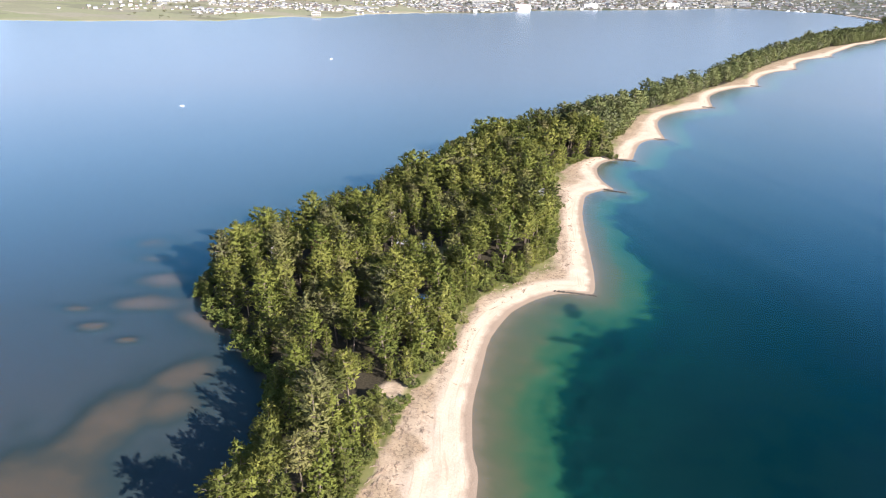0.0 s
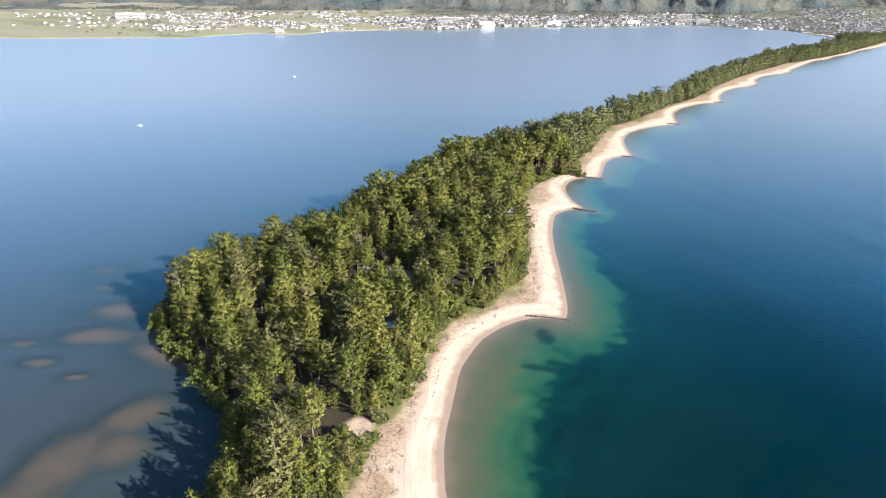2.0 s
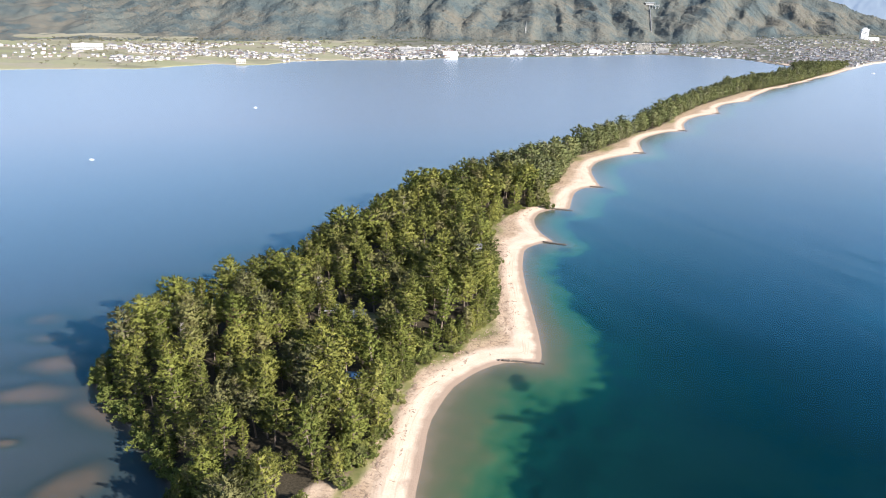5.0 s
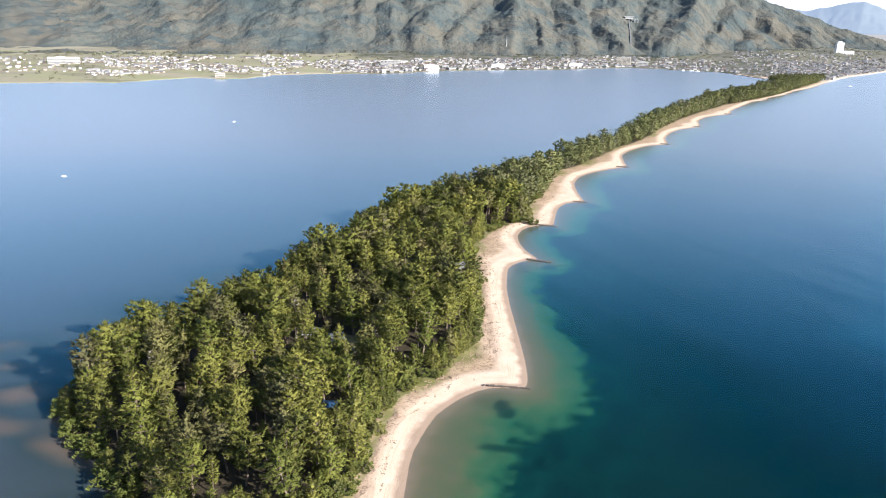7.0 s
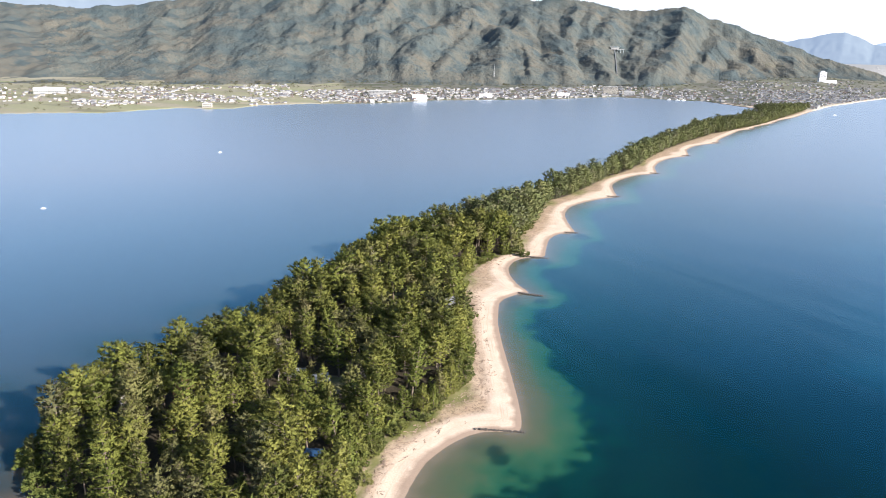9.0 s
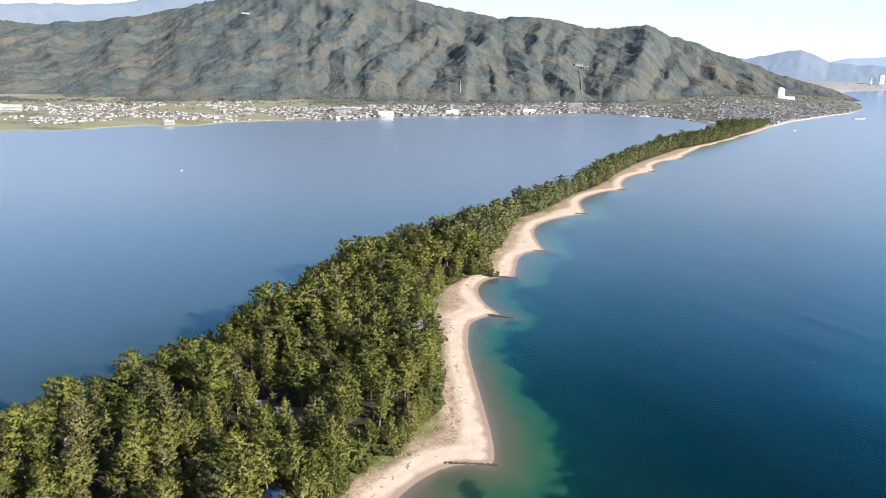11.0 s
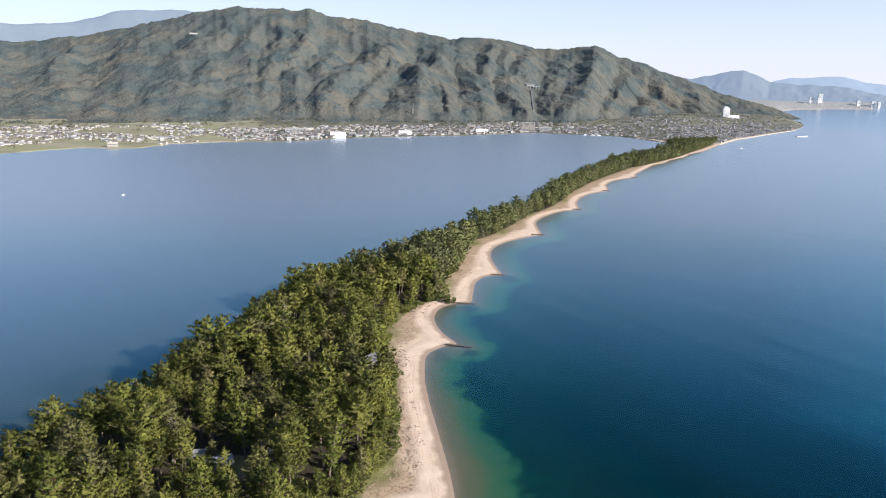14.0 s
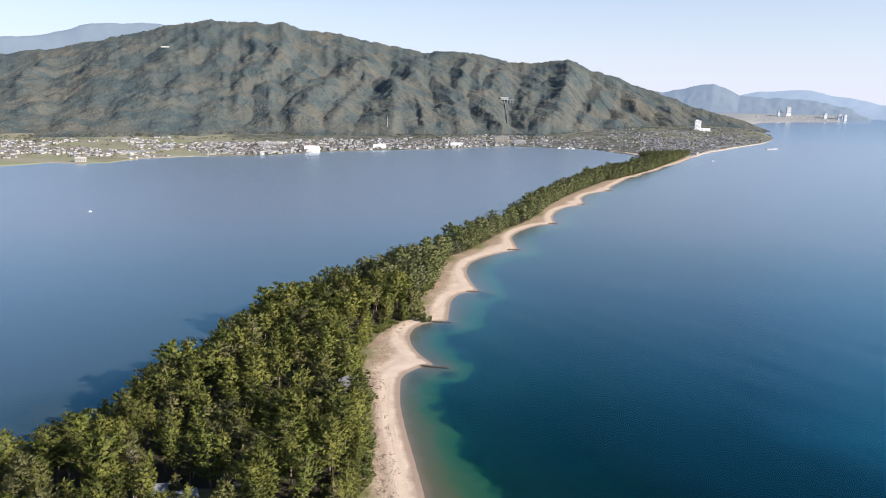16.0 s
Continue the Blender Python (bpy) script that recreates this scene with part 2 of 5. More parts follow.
def plain_material():
    """Coastal plain: paddies in patches, gardens, bare ground and a sandy rim."""
    m, nt, b = material("coastal_plain", 0.9, 0, 0.15)
    p = place_of(nt)
    mp = node(nt, "ShaderNodeMapping")
    mp.inputs["Rotation"].default_value = (0, 0, radians(28))
    mp.inputs["Scale"].default_value = (0.011, 0.02, 0.0)
    nt.links.new(p, mp.inputs[0])
    cells = node(nt, "ShaderNodeTexVoronoi", Scale=1.0)
    cells.distance = "CHEBYCHEV"
    nt.links.new(mp.outputs[0], cells.inputs["Vector"])
    sep = node(nt, "ShaderNodeSeparateColor")
    nt.links.new(cells.outputs["Color"], sep.inputs[0])
    field = ramp(nt, sep.outputs[0], [(0.0, (0.24, 0.22, 0.135)), (0.3, (0.36, 0.325, 0.2)), (0.55, (0.3, 0.3, 0.15)), (0.8, (0.41, 0.355, 0.25)), (1.0, (0.29, 0.255, 0.18))])
    town = ramp(nt, noise_of(nt, p, 0.03, 4), [(0.35, (0.07, 0.085, 0.045)), (0.55, (0.17, 0.155, 0.125)), (0.75, (0.30, 0.28, 0.25))])
    c = mixed(nt, attr(nt, "fields"), town, field)
    c = mixed(nt, calc(nt, "MULTIPLY", noise_of(nt, p, 0.15, 4), 0.5), c, (0.10, 0.10, 0.06))
    c = mixed(nt, attr(nt, "strand"), c, (0.47, 0.385, 0.3))
    nt.links.new(c, b.inputs["Base Color"])
    return m


def far_material(name, color, haze_glow):
    """Far land; the haze of kilometres of air is put in as emission."""
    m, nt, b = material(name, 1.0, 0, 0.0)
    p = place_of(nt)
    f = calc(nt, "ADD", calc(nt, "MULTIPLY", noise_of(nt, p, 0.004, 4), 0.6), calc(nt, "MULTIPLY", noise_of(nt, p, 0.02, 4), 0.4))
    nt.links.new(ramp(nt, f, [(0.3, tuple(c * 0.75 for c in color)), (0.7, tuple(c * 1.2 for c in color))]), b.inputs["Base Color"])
    b.inputs["Emission Color"].default_value = (*haze_glow, 1)
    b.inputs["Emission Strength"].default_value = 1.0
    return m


GROUND, WATER = ground_material(), water_material()
NEEDLES = foliage_material("pine_needles", (0.062, 0.07, 0.016), (0.194, 0.19, 0.043), (0.18, 0.15, 0.08))
DEEP_NEEDLES = foliage_material("mixed_pine_needles", (0.05, 0.058, 0.015), (0.18, 0.176, 0.04), (0.17, 0.135, 0.08))
# far wood's needles: flatter and greyer, with distance haze mixed into the colour
HAZY_NEEDLES = foliage_material("old_pine_needles", (0.08, 0.09, 0.036), (0.156, 0.157, 0.06), (0.15, 0.135, 0.09))
RUST = foliage_material("dying_pine_needles", (0.13, 0.07, 0.04), (0.24, 0.13, 0.075), (0.2, 0.13, 0.08))
SHRUB = foliage_material("shrub_leaves", (0.085, 0.1, 0.028), (0.2, 0.2, 0.055), (0.20, 0.19, 0.07))
BARK = simple("pine_bark", (0.17, 0.13, 0.10), 0.95, 0.35, 1.5, grain=0.03)
DEADWOOD = simple("bleached_deadwood", (0.30, 0.26, 0.22), 0.9, 0.25, 1.5)
ROCK = simple("groin_rock", (0.1, 0.082, 0.068), 0.85, 0.4, 0.7, grain=0.06)
GARDEN = foliage_material("garden_trees", (0.03, 0.046, 0.026), (0.068, 0.085, 0.045), (0.14, 0.11, 0.06))
WOODS, CROWNS, PLAIN = mountain_material("mountain_slope", False), mountain_material("mountain_woods", True), plain_material()
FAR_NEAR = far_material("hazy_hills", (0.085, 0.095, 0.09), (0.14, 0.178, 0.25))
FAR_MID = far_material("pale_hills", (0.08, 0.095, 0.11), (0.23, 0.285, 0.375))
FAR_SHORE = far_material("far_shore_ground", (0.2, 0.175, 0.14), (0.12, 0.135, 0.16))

# ---- helpers of this place ----


def vnoise(x, y, seed=0):
    """Smooth value noise in -1..1 on arrays."""
    xi, yi = np.floor(x).astype(np.int64), np.floor(y).astype(np.int64)
    xf, yf = x - xi, y - yi
    u, v = xf * xf * (3 - 2 * xf), yf * yf * (3 - 2 * yf)

    def h(a, b):
        n = (a * 374761393 + b * 668265263 + seed * 982451653) & 0x7FFFFFFF
        n = ((n ^ (n >> 13)) * 1274126177) & 0x7FFFFFFF
        return ((n ^ (n >> 16)) & 0xFFFF) / 32767.5 - 1

    return (h(xi, yi) * (1 - u) + h(xi + 1, yi) * u) * (1 - v) + (h(xi, yi + 1) * (1 - u) + h(xi + 1, yi + 1) * u) * v


def fbm(x, y, seed=0, octaves=4):
    out, amp = 0 * x, 1.0
    for k in range(octaves):
        out = out + amp * vnoise(x * 2**k + 17.3 * k, y * 2**k - 9.1 * k, seed + k)
        amp *= 0.5
    return out


def smooth(a, b, x):
    t = np.clip((x - a) / (b - a), 0, 1)
    return t * t * (3 - 2 * t)


def unit(v):
    return v / (np.linalg.norm(v, axis=-1, keepdims=True) + 1e-9)


def spline(points, step):
    """Catmull-Rom through plan points, resampled about every step metres."""
    p = np.array(points, float)
    p = np.vstack([2 * p[0] - p[1], p, 2 * p[-1] - p[-2]])
    out = []
    for i in range(1, len(p) - 2):
        n = max(2, int(np.linalg.norm(p[i + 1] - p[i]) / step))
        t = np.linspace(0, 1, n, endpoint=False)[:, None]
        a, b, c, d = p[i - 1], p[i], p[i + 1], p[i + 2]
        # slackened tangents keep the cusps at the groins from looping
        m0, m1 = (c - a) * 0.38, (d - b) * 0.38
        out.append((2 * t**3 - 3 * t**2 + 1) * b + (t**3 - 2 * t**2 + t) * m0 + (-2 * t**3 + 3 * t**2) * c + (t**3 - t**2) * m1)
    out.append(p[-2:-1])
    return np.vstack(out)


def distance(px, py, line):
    best = np.full(px.shape, 1e12)
    for (ax, ay), (bx, by) in zip(line[:-1], line[1:]):
        dx, dy = bx - ax, by - ay
        t = np.clip(((px - ax) * dx + (py - ay) * dy) / (dx * dx + dy * dy + 1e-9), 0, 1)
        best = np.minimum(best, (px - ax - t * dx) ** 2 + (py - ay - t * dy) ** 2)
    return np.sqrt(best)


def inside(px, py, ring):
    r = np.zeros(px.shape, bool)
    for (ax, ay), (bx, by) in zip(ring, np.roll(ring, -1, axis=0)):
        if ay != by:
            r ^= ((ay > py) != (by > py)) & (px < (bx - ax) * (py - ay) / (by - ay) + ax)
    return r


def mesh_of(name, verts, faces, mat, shade=False, attributes=None, normals=None):
    """A mesh of triangles or quads from arrays."""
    verts, faces = np.asarray(verts, np.float32), np.asarray(faces, np.int32)
    me = bpy.data.meshes.new(name)
    me.vertices.add(len(verts))
    me.vertices.foreach_set("co", verts.ravel())
    k = faces.shape[1]
    me.loops.add(faces.size)
    me.loops.foreach_set("vertex_index", faces.ravel())
    me.polygons.add(len(faces))
    me.polygons.foreach_set("loop_start", np.arange(0, faces.size, k, dtype=np.int32))
    me.polygons.foreach_set("loop_total", np.full(len(faces), k, np.int32))
    me.polygons.foreach_set("use_smooth", np.full(len(faces), shade, bool))
    me.update(calc_edges=True)
    for key, values in (attributes or {}).items():
        me.attributes.new(key, "FLOAT", "POINT").data.foreach_set("value", np.asarray(values, np.float32).ravel())
    if normals is not None:
        me.attributes.new("custom_normal", "FLOAT_VECTOR", "POINT").data.foreach_set("vector", np.asarray(normals, np.float32).ravel())
    me.materials.append(mat)
    return me


def thing(name, label, category, group="", kind="", at=(0, 0, 0)):
    ob = new(name)
    ob.location = at
    return tagged(ob, label, category, group, kind)


def part(name, me, parent, label=""):
    ob = new(name, me)
    ob.parent = parent
    return tagged(ob, label)


def grid_faces(rows, cols):
    i = np.arange((rows - 1) * cols).reshape(rows - 1, cols)[:, :-1].ravel()
    return np.stack([i, i + 1, i + cols + 1, i + cols], 1)


class Soup:
    """Collects small solids into one mesh."""

    def __init__(self):
        self.v, self.f, self.n = [], [], 0

    def add(self, v, f):
        self.v.append(np.asarray(v, float))
        self.f.append(np.asarray(f, int) + self.n)
        self.n += len(v)
        return self

    def box(self, x0, y0, z0, x1, y1, z1, turn=0.0, at=(0, 0, 0)):
        v = np.array([(x, y, z) for z in (z0, z1) for x, y in ((x0, y0), (x1, y0), (x1, y1), (x0, y1))], float)
        c, s = math.cos(turn), math.sin(turn)
        v = np.column_stack([v[:, 0] * c - v[:, 1] * s, v[:, 0] * s + v[:, 1] * c, v[:, 2]]) + at
        return self.add(v, [(0, 3, 2, 1), (4, 5, 6, 7), (0, 1, 5, 4), (1, 2, 6, 5), (2, 3, 7, 6), (3, 0, 4, 7)])

    def mesh(self, name, mat, shade=False, attributes=None):
        return mesh_of(name, np.vstack(self.v), np.vstack(self.f), mat, shade, attributes)


def tube(points, radii, sides=6):
    """Quads of a tapered round bar along points, closed to a tip."""
    p, v = np.array(points, float), []
    for k, (c, r) in enumerate(zip(p, radii)):
        d = p[min(k + 1, len(p) - 1)] - p[max(k - 1, 0)]
        d = d / (np.linalg.norm(d) + 1e-9)
        a = np.cross(d, (0.31, 0.94, 0.1))
        a /= np.linalg.norm(a)
        b = np.cross(d, a)
        for s in range(sides):
            w = 2 * math.pi * s / sides
            v.append(c + r * (a * math.cos(w) + b * math.sin(w)))
    f = [(k * sides + s, k * sides + (s + 1) % sides, (k + 1) * sides + (s + 1) % sides, (k + 1) * sides + s) for k in range(len(p) - 1) for s in range(sides)]
    return np.array(v), np.array(f)


# ---- plan of the spit, metres ----
WATERLINE = [(-20, -320), (-12, -150), (-12, -20), (-18, 58), (-23, 75), (-28, 95), (-30, 114), (-32, 136), (-29, 158), (-22, 172), (-14, 180), (-2, 183), (-3, 201),
             (-7, 225), (-12, 253), (-16, 280), (-17.5, 307), (-14, 317), (-8, 324), (-3, 326), (-10, 340), (-14.5, 354), (-16.5, 369), (-14, 384), (-7, 393), (3, 397), (4, 412),
             (6, 441), (12, 457), (23, 464), (21, 480), (18, 505), (17.5, 526), (22, 551), (34, 573), (49, 591), (62, 605), (62, 635), (63, 663), (73, 694)]
WATERLINE += [(93, 727), (113, 744), (117, 786), (128, 829), (146, 866), (170, 895), (178, 950), (194, 993), (214, 1021), (235, 1044), (246, 1088), (281, 1172), (310, 1238), (338, 1272), (350, 1310),
              (391, 1377), (413, 1416), (430, 1460), (491, 1562), (579, 1741), (673, 1918), (804, 2113), (964, 2351), (1051, 2472)]
WOODEDGE = [(-70, -320), (-55, -150), (-48, 0), (-46, 48), (-46, 64), (-46, 80), (-48, 93), (-45, 107), (-43, 122), (-44, 147), (-43, 166), (-35, 180), (-28, 196), (-22, 210), (-23, 224), (-26, 254),
            (-29, 286), (-32, 298), (-37, 318), (-37, 350), (-28, 383), (-13, 400), (-14, 437), (-8, 458), (-3, 488), (1, 533), (7, 564), (21, 587), (42, 639), (62, 700), (82, 736), (104, 795)]
WOODEDGE += [(116, 840), (144, 917), (168, 977), (212, 1070), (250, 1152), (292, 1221), (379, 1369), (481, 1571), (570, 1754), (620, 1860)]
LAGOONSHORE = [(-110, -320), (-95, -150), (-76, -30), (-75, 30), (-77, 60), (-86, 84), (-96, 97), (-110, 108), (-121, 116), (-143, 134), (-150, 152), (-151, 178), (-138, 194), (-128, 222), (-124, 250),
               (-119, 278), (-111, 305), (-104, 345), (-101, 380), (-90, 410), (-66, 440), (-48, 462), (-31, 505), (-9, 560), (24, 640), (52, 705), (82, 784), (124, 905), (183, 1060), (230, 1180), (320, 1345), (395, 1480), (445, 1650), (465, 1787)]
COAST = [(446, 1882), (399, 2003), (328, 2032), (254, 2062), (179, 2093), (96, 2017), (-4, 1917), (-121, 1841), (-250, 1765), (-308, 1711), (-354, 1626), (-404, 1580), (-510, 1538), (-554, 1496), (-595, 1457),
         (-607, 1359), (-643, 1326), (-700, 1336), (-775, 1180), (-836, 1150), (-982, 1071), (-1120, 1028), (-1600, 900), (-3000, 700)]
right, wood, left = spline(WATERLINE, 4), spline(WOODEDGE, 5), spline(LAGOONSHORE, 5)
coast = np.array(COAST, float)
land_ring = np.vstack([right, [(1225, 2788), (1180, 3000), (1300, 4900), (-4900, 4900), (-4900, 700)], coast[::-1], left[::-1]])
wood_ring = np.vstack([wood, left[::-1]])


def sea_lift(x, y):
    """Beyond 2.6 km the far sea is foreshortened: it climbs gently so that it still meets the sky."""
    r = np.hypot(x, y)
    e = np.maximum(0.0085, 120 / 2600 - 1.675e-5 * (r - 2600))
    return np.where(r > 2600, np.maximum(0, 120 - r * e), 0)


def axis_steps(lo, hi, first, rate):
    out, s = [lo], first
    while out[-1] < hi:
        out.append(out[-1] + s)
        s = first + rate * max(0, out[-1])
    return np.array(out)


ys = np.concatenate([[-900, -600, -420, -320, -250, -200, -160, -120, -90, -65], np.arange(-45, 40, 3.0), axis_steps(40, 4870, 1.0, 0.0062)])
mid_x = np.interp(ys, right[np.argsort(right[:, 1]), 1], right[np.argsort(right[:, 1]), 0])
mid_x = np.convolve(np.pad(mid_x, 20, "edge"), np.ones(41) / 41, "valid") - 12
wide = np.concatenate([-np.geomspace(6500, 150, 34), np.arange(-140, -43, 2.0), np.arange(-42, 46, 1.25), np.arange(46, 90, 3), np.geomspace(92, 6500, 34)])
gy = np.repeat(ys[:, None], len(wide), 1)
scale_y = np.interp(ys, (0, 400, 2000), (1.0, 1.0, 1.15))
gx = mid_x[:, None] + wide[None, :] * scale_y[:, None]
d_right, d_left, d_wood = distance(gx, gy, right), distance(gx, gy, left), distance(gx, gy, wood)
on_land = inside(gx, gy, land_ring)
in_wood = inside(gx, gy, wood_ring)
d_coast = np.minimum(d_left, distance(gx, gy, coast))
lagoon = (~on_land) & (d_coast < d_right) & (gx < np.interp(gy, right[:, 1], right[:, 0]) + 5)
berm = 0.10 * np.sin(d_right * 0.9 + fbm(gx / 30, gy / 30, 3)) * smooth(3, 8, d_right) + 0.12 * fbm(gx / 5, gy / 5, 5)
high = np.where(d_right < 4.5, d_right * 0.115, 0.5175 + (d_right - 4.5) * 0.06)
z_land = np.minimum(np.minimum(high, d_coast * 0.22), 1.9) + berm * smooth(1.5, 5, np.minimum(d_right, d_coast))
shelf = np.interp(gy, (40, 95, 120, 148, 168, 200, 232, 275, 310, 400), (1.1, 1.15, 1.36, 1.42, 1.1, 1.05, 0.95, 0.82, 0.9, 1.0))
sea_d = d_right / shelf + (2.8 * fbm(gx / 24, gy / 24, 11) + 1.0 * fbm(gx / 6, gy / 6, 13)) * smooth(6, 18, d_right) + 1.5 * fbm(gx / 3.2, gy / 3.2, 15, 2) * smooth(15, 19, d_right)
z_sea = -np.interp(sea_d, (-9, 0, 3.3, 13.2, 22.4, 30, 48, 120, 250, 600), (0.02, 0.02, 0.5, 1.25, 2.1, 3.2, 5.0, 8.0, 9.0, 10.0))
shoal = np.zeros_like(gx)
for cx, cy, rx, ry, a in ((-122, 24, 24, 28, 0.0), (-122.5, 60, 13, 26, 0.0), (-117, 86, 11, 14, -0.3), (-112, 70, 10, 12, 0), (-161, 125, 17, 8, 0.3), (-131, 119, 17, 6, -0.25), (-190, 177, 13, 12, 0.2), (-188, 163, 13, 6, 0.2),
                          (-166, 146, 14, 9, 0.3), (-166, 104, 7.5, 4.5, 0.2), (-148, 99.5, 6, 3.2, 0.2), (-181, 114, 9, 4, 0.2), (-165, 225, 25, 18, 0), (-150, 270, 18, 20, 0)):
    px, py = (gx - cx) * math.cos(a) + (gy - cy) * math.sin(a), -(gx - cx) * math.sin(a) + (gy - cy) * math.cos(a)
    shoal = np.maximum(shoal, (0.6 if cy > 200 else 0.94 if cy < 90 else 1.0) * smooth(0.02, 0.95, np.exp(-((px / rx) ** 2 + (py / ry) ** 2) * (1 + 0.4 * fbm(gx / 9, gy / 9, 21)))))
z_lag = -np.interp(d_coast, (0, 1.5, 6, 30, 80, 400), (0.03, 0.7, 1.6, 2.0, 2.6, 4.0)) - 0.25 * smooth(4, 30, d_coast)
z_lag = np.maximum(z_lag, z_lag * (1 - shoal) - 0.28 * shoal)
gz = np.where(on_land, z_land, np.where(lagoon, z_lag, z_sea))
mainland = on_land & ((gy > 1990) | ((gx < 430) & (gy > 600) & ~in_wood & (d_coast < d_right) & (gx < np.interp(gy, left[:, 1], left[:, 0]))))
gz = np.where(mainland, -0.6, gz)
height = gz.copy()
gz = np.where(lagoon & ~on_land, 0.3 * gz - 0.02, gz)
gz = np.where(on_land, gz, gz + sea_lift(gx, gy))
grass_zone = np.zeros_like(gx)
for cx, cy, r in ((-10, 430, 12), (-34, 178, 9), (-24, 200, 8), (-36, 335, 10), (-40, 318, 8), (6, 556, 9), (30, 606, 12), (66, 700, 12), (108, 800, 14), (-14, 398, 8), (-26, 388, 7)):
    grass_zone = np.maximum(grass_zone, np.exp(-((gx - cx) ** 2 + (gy - cy) ** 2) / r**2))
duff_zone = np.zeros_like(gx)
for cx, cy, r in ((-27, 350, 13), (-24, 368, 11), (-32, 332, 9), (-24, 197, 11), (-33, 181, 8), (-7, 475, 9), (-42, 95, 9), (-41, 70, 7), (-41, 50, 7), (10, 560, 11), (-12, 440, 8)):
    duff_zone = np.maximum(duff_zone, np.exp(-((gx - cx) ** 2 + (gy - cy) ** 2) / r**2))
backshore = np.where(on_land, smooth(13 + np.clip((gy - 450) / 60, 0, 6), 4 + np.clip((gy - 450) / 80, 0, 5), d_wood + 3.0 * fbm(gx / 9, gy / 9, 31)) * smooth(7, 12, d_right) * np.interp(gy, (380, 470), (0.7, 1.0)), 0)
backshore = np.where(on_land, np.maximum(backshore, smooth(0.25, 0.6, duff_zone + 0.15 * fbm(gx / 7, gy / 7, 35)) * smooth(9, 13, d_right)), 0)
grass = np.where(on_land, np.clip(grass_zone * smooth(9, 3, d_wood) + smooth(2.2, 0.6, d_wood + 1.0 * fbm(gx / 6, gy / 6, 33)) * np.interp(gy, (380, 470), (1.0, 0.35)), 0, 1), 0) * smooth(9, 13, d_right)
clearing = np.zeros_like(gx)
for cx, cy, r in ((-52, 93, 5), (-61, 213, 3), (-58, 292, 4)):
    clearing = np.maximum(clearing, smooth(1.2, 0.6, np.hypot(gx - cx, gy - cy) / r + 0.3 * fbm(gx / 3, gy / 3, 145, 2)))
lawn = smooth(1.15, 0.85, np.hypot((gx + 68) / 10, (gy - 202) / 6) + 0.25 * fbm(gx / 4, gy / 4, 147, 2))
grass, clearing = np.maximum(grass, lawn), np.maximum(clearing, lawn)
forest = (1 - clearing) * np.where(in_wood & on_land, smooth(0.5, 4, np.minimum(d_wood, 50)), 0)
weedbed = np.zeros_like(gx)
for cx, cy, rx, ry, a, dense in ((-8.5, 168.5, 3.6, 5.5, 0.3, 0.9), (-5, 145.5, 9, 1.9, 0.0, 0.8), (9, 285, 11, 15, 0.1, 0.9), (16, 300, 14, 10, 0.4, 0.9), (4, 270, 5, 6, 0, 0.9), (3, 318, 3.5, 2.5, 0, 0.8), (3, 388, 5, 5, 0, 0.8), (28, 456, 6, 6, 0, 0.9),
                                 (-11, 312, 5, 10, 0.2, 0.32), (-9, 384, 6, 7, 0.1, 0.35), (-14, 171, 7, 6, 0.3, 0.28), (14, 458, 7, 5, 0.2, 0.3), (52, 596, 8, 8, 0.6, 0.3)):
    px, py = (gx - cx) * math.cos(a) + (gy - cy) * math.sin(a), -(gx - cx) * math.sin(a) + (gy - cy) * math.cos(a)
    weedbed = np.maximum(weedbed, dense * smooth(1.2, 0.8 if dense > 0.5 else 0.3, np.hypot(px / rx, py / ry) + 0.3 * fbm(gx / 4, gy / 4, 141, 3)))
ground = new("ground", mesh_of("ground", np.stack([gx, gy, gz], -1).reshape(-1, 3), grid_faces(*gx.shape), GROUND, True,
             {"backshore": backshore, "grass": grass, "forest": forest, "lagoon": (lagoon | (on_land & (d_coast < d_right))).astype(float), "weedbed": weedbed, "height": height, "inland": d_right, "run": gy}))
tagged(ground, "pale sand spit with wet rim, forest soil and sloping seabed", "ground", kind="structure")

wy = np.concatenate([[-900, -300], np.geomspace(60, 4870, 140)])
wx = np.concatenate([-np.geomspace(6500, 110, 26), np.arange(-90, 700, 30.0), np.geomspace(720, 6500, 22)])
WX, WY = np.meshgrid(wx, wy)
open_sea = np.where(WX > np.interp(WY, right[:, 1], right[:, 0]) - 40, 1.0, 0.28)
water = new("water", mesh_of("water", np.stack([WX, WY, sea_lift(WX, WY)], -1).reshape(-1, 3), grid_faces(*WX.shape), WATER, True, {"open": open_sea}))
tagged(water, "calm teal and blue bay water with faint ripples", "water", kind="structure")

# ---- mainland plain and mountains, by bearing and range from the spit ----
SHORE = [(-62, 1750), (-52, 1600), (-47.5, 1520), (-42.5, 1453), (-35.5, 1430), (-33.3, 1412), (-28, 1508), (-25.9, 1474), (-24.1, 1488), (-22.2, 1574), (-20.3, 1595), (-18.3, 1620), (-14.3, 1631), (-12.3, 1664), (-10.2, 1738), (-8.1, 1783), (-3.8, 1845), (0, 1917), (2.7, 2019), (4.9, 2101),
         (7, 2078), (9.2, 2058), (11.3, 2042), (13.3, 1934), (14.6, 1846), (16, 1800), (18.4, 1835), (19.3, 2033), (20.8, 2261), (22.3, 2541), (23, 2686), (23.7, 3045)]
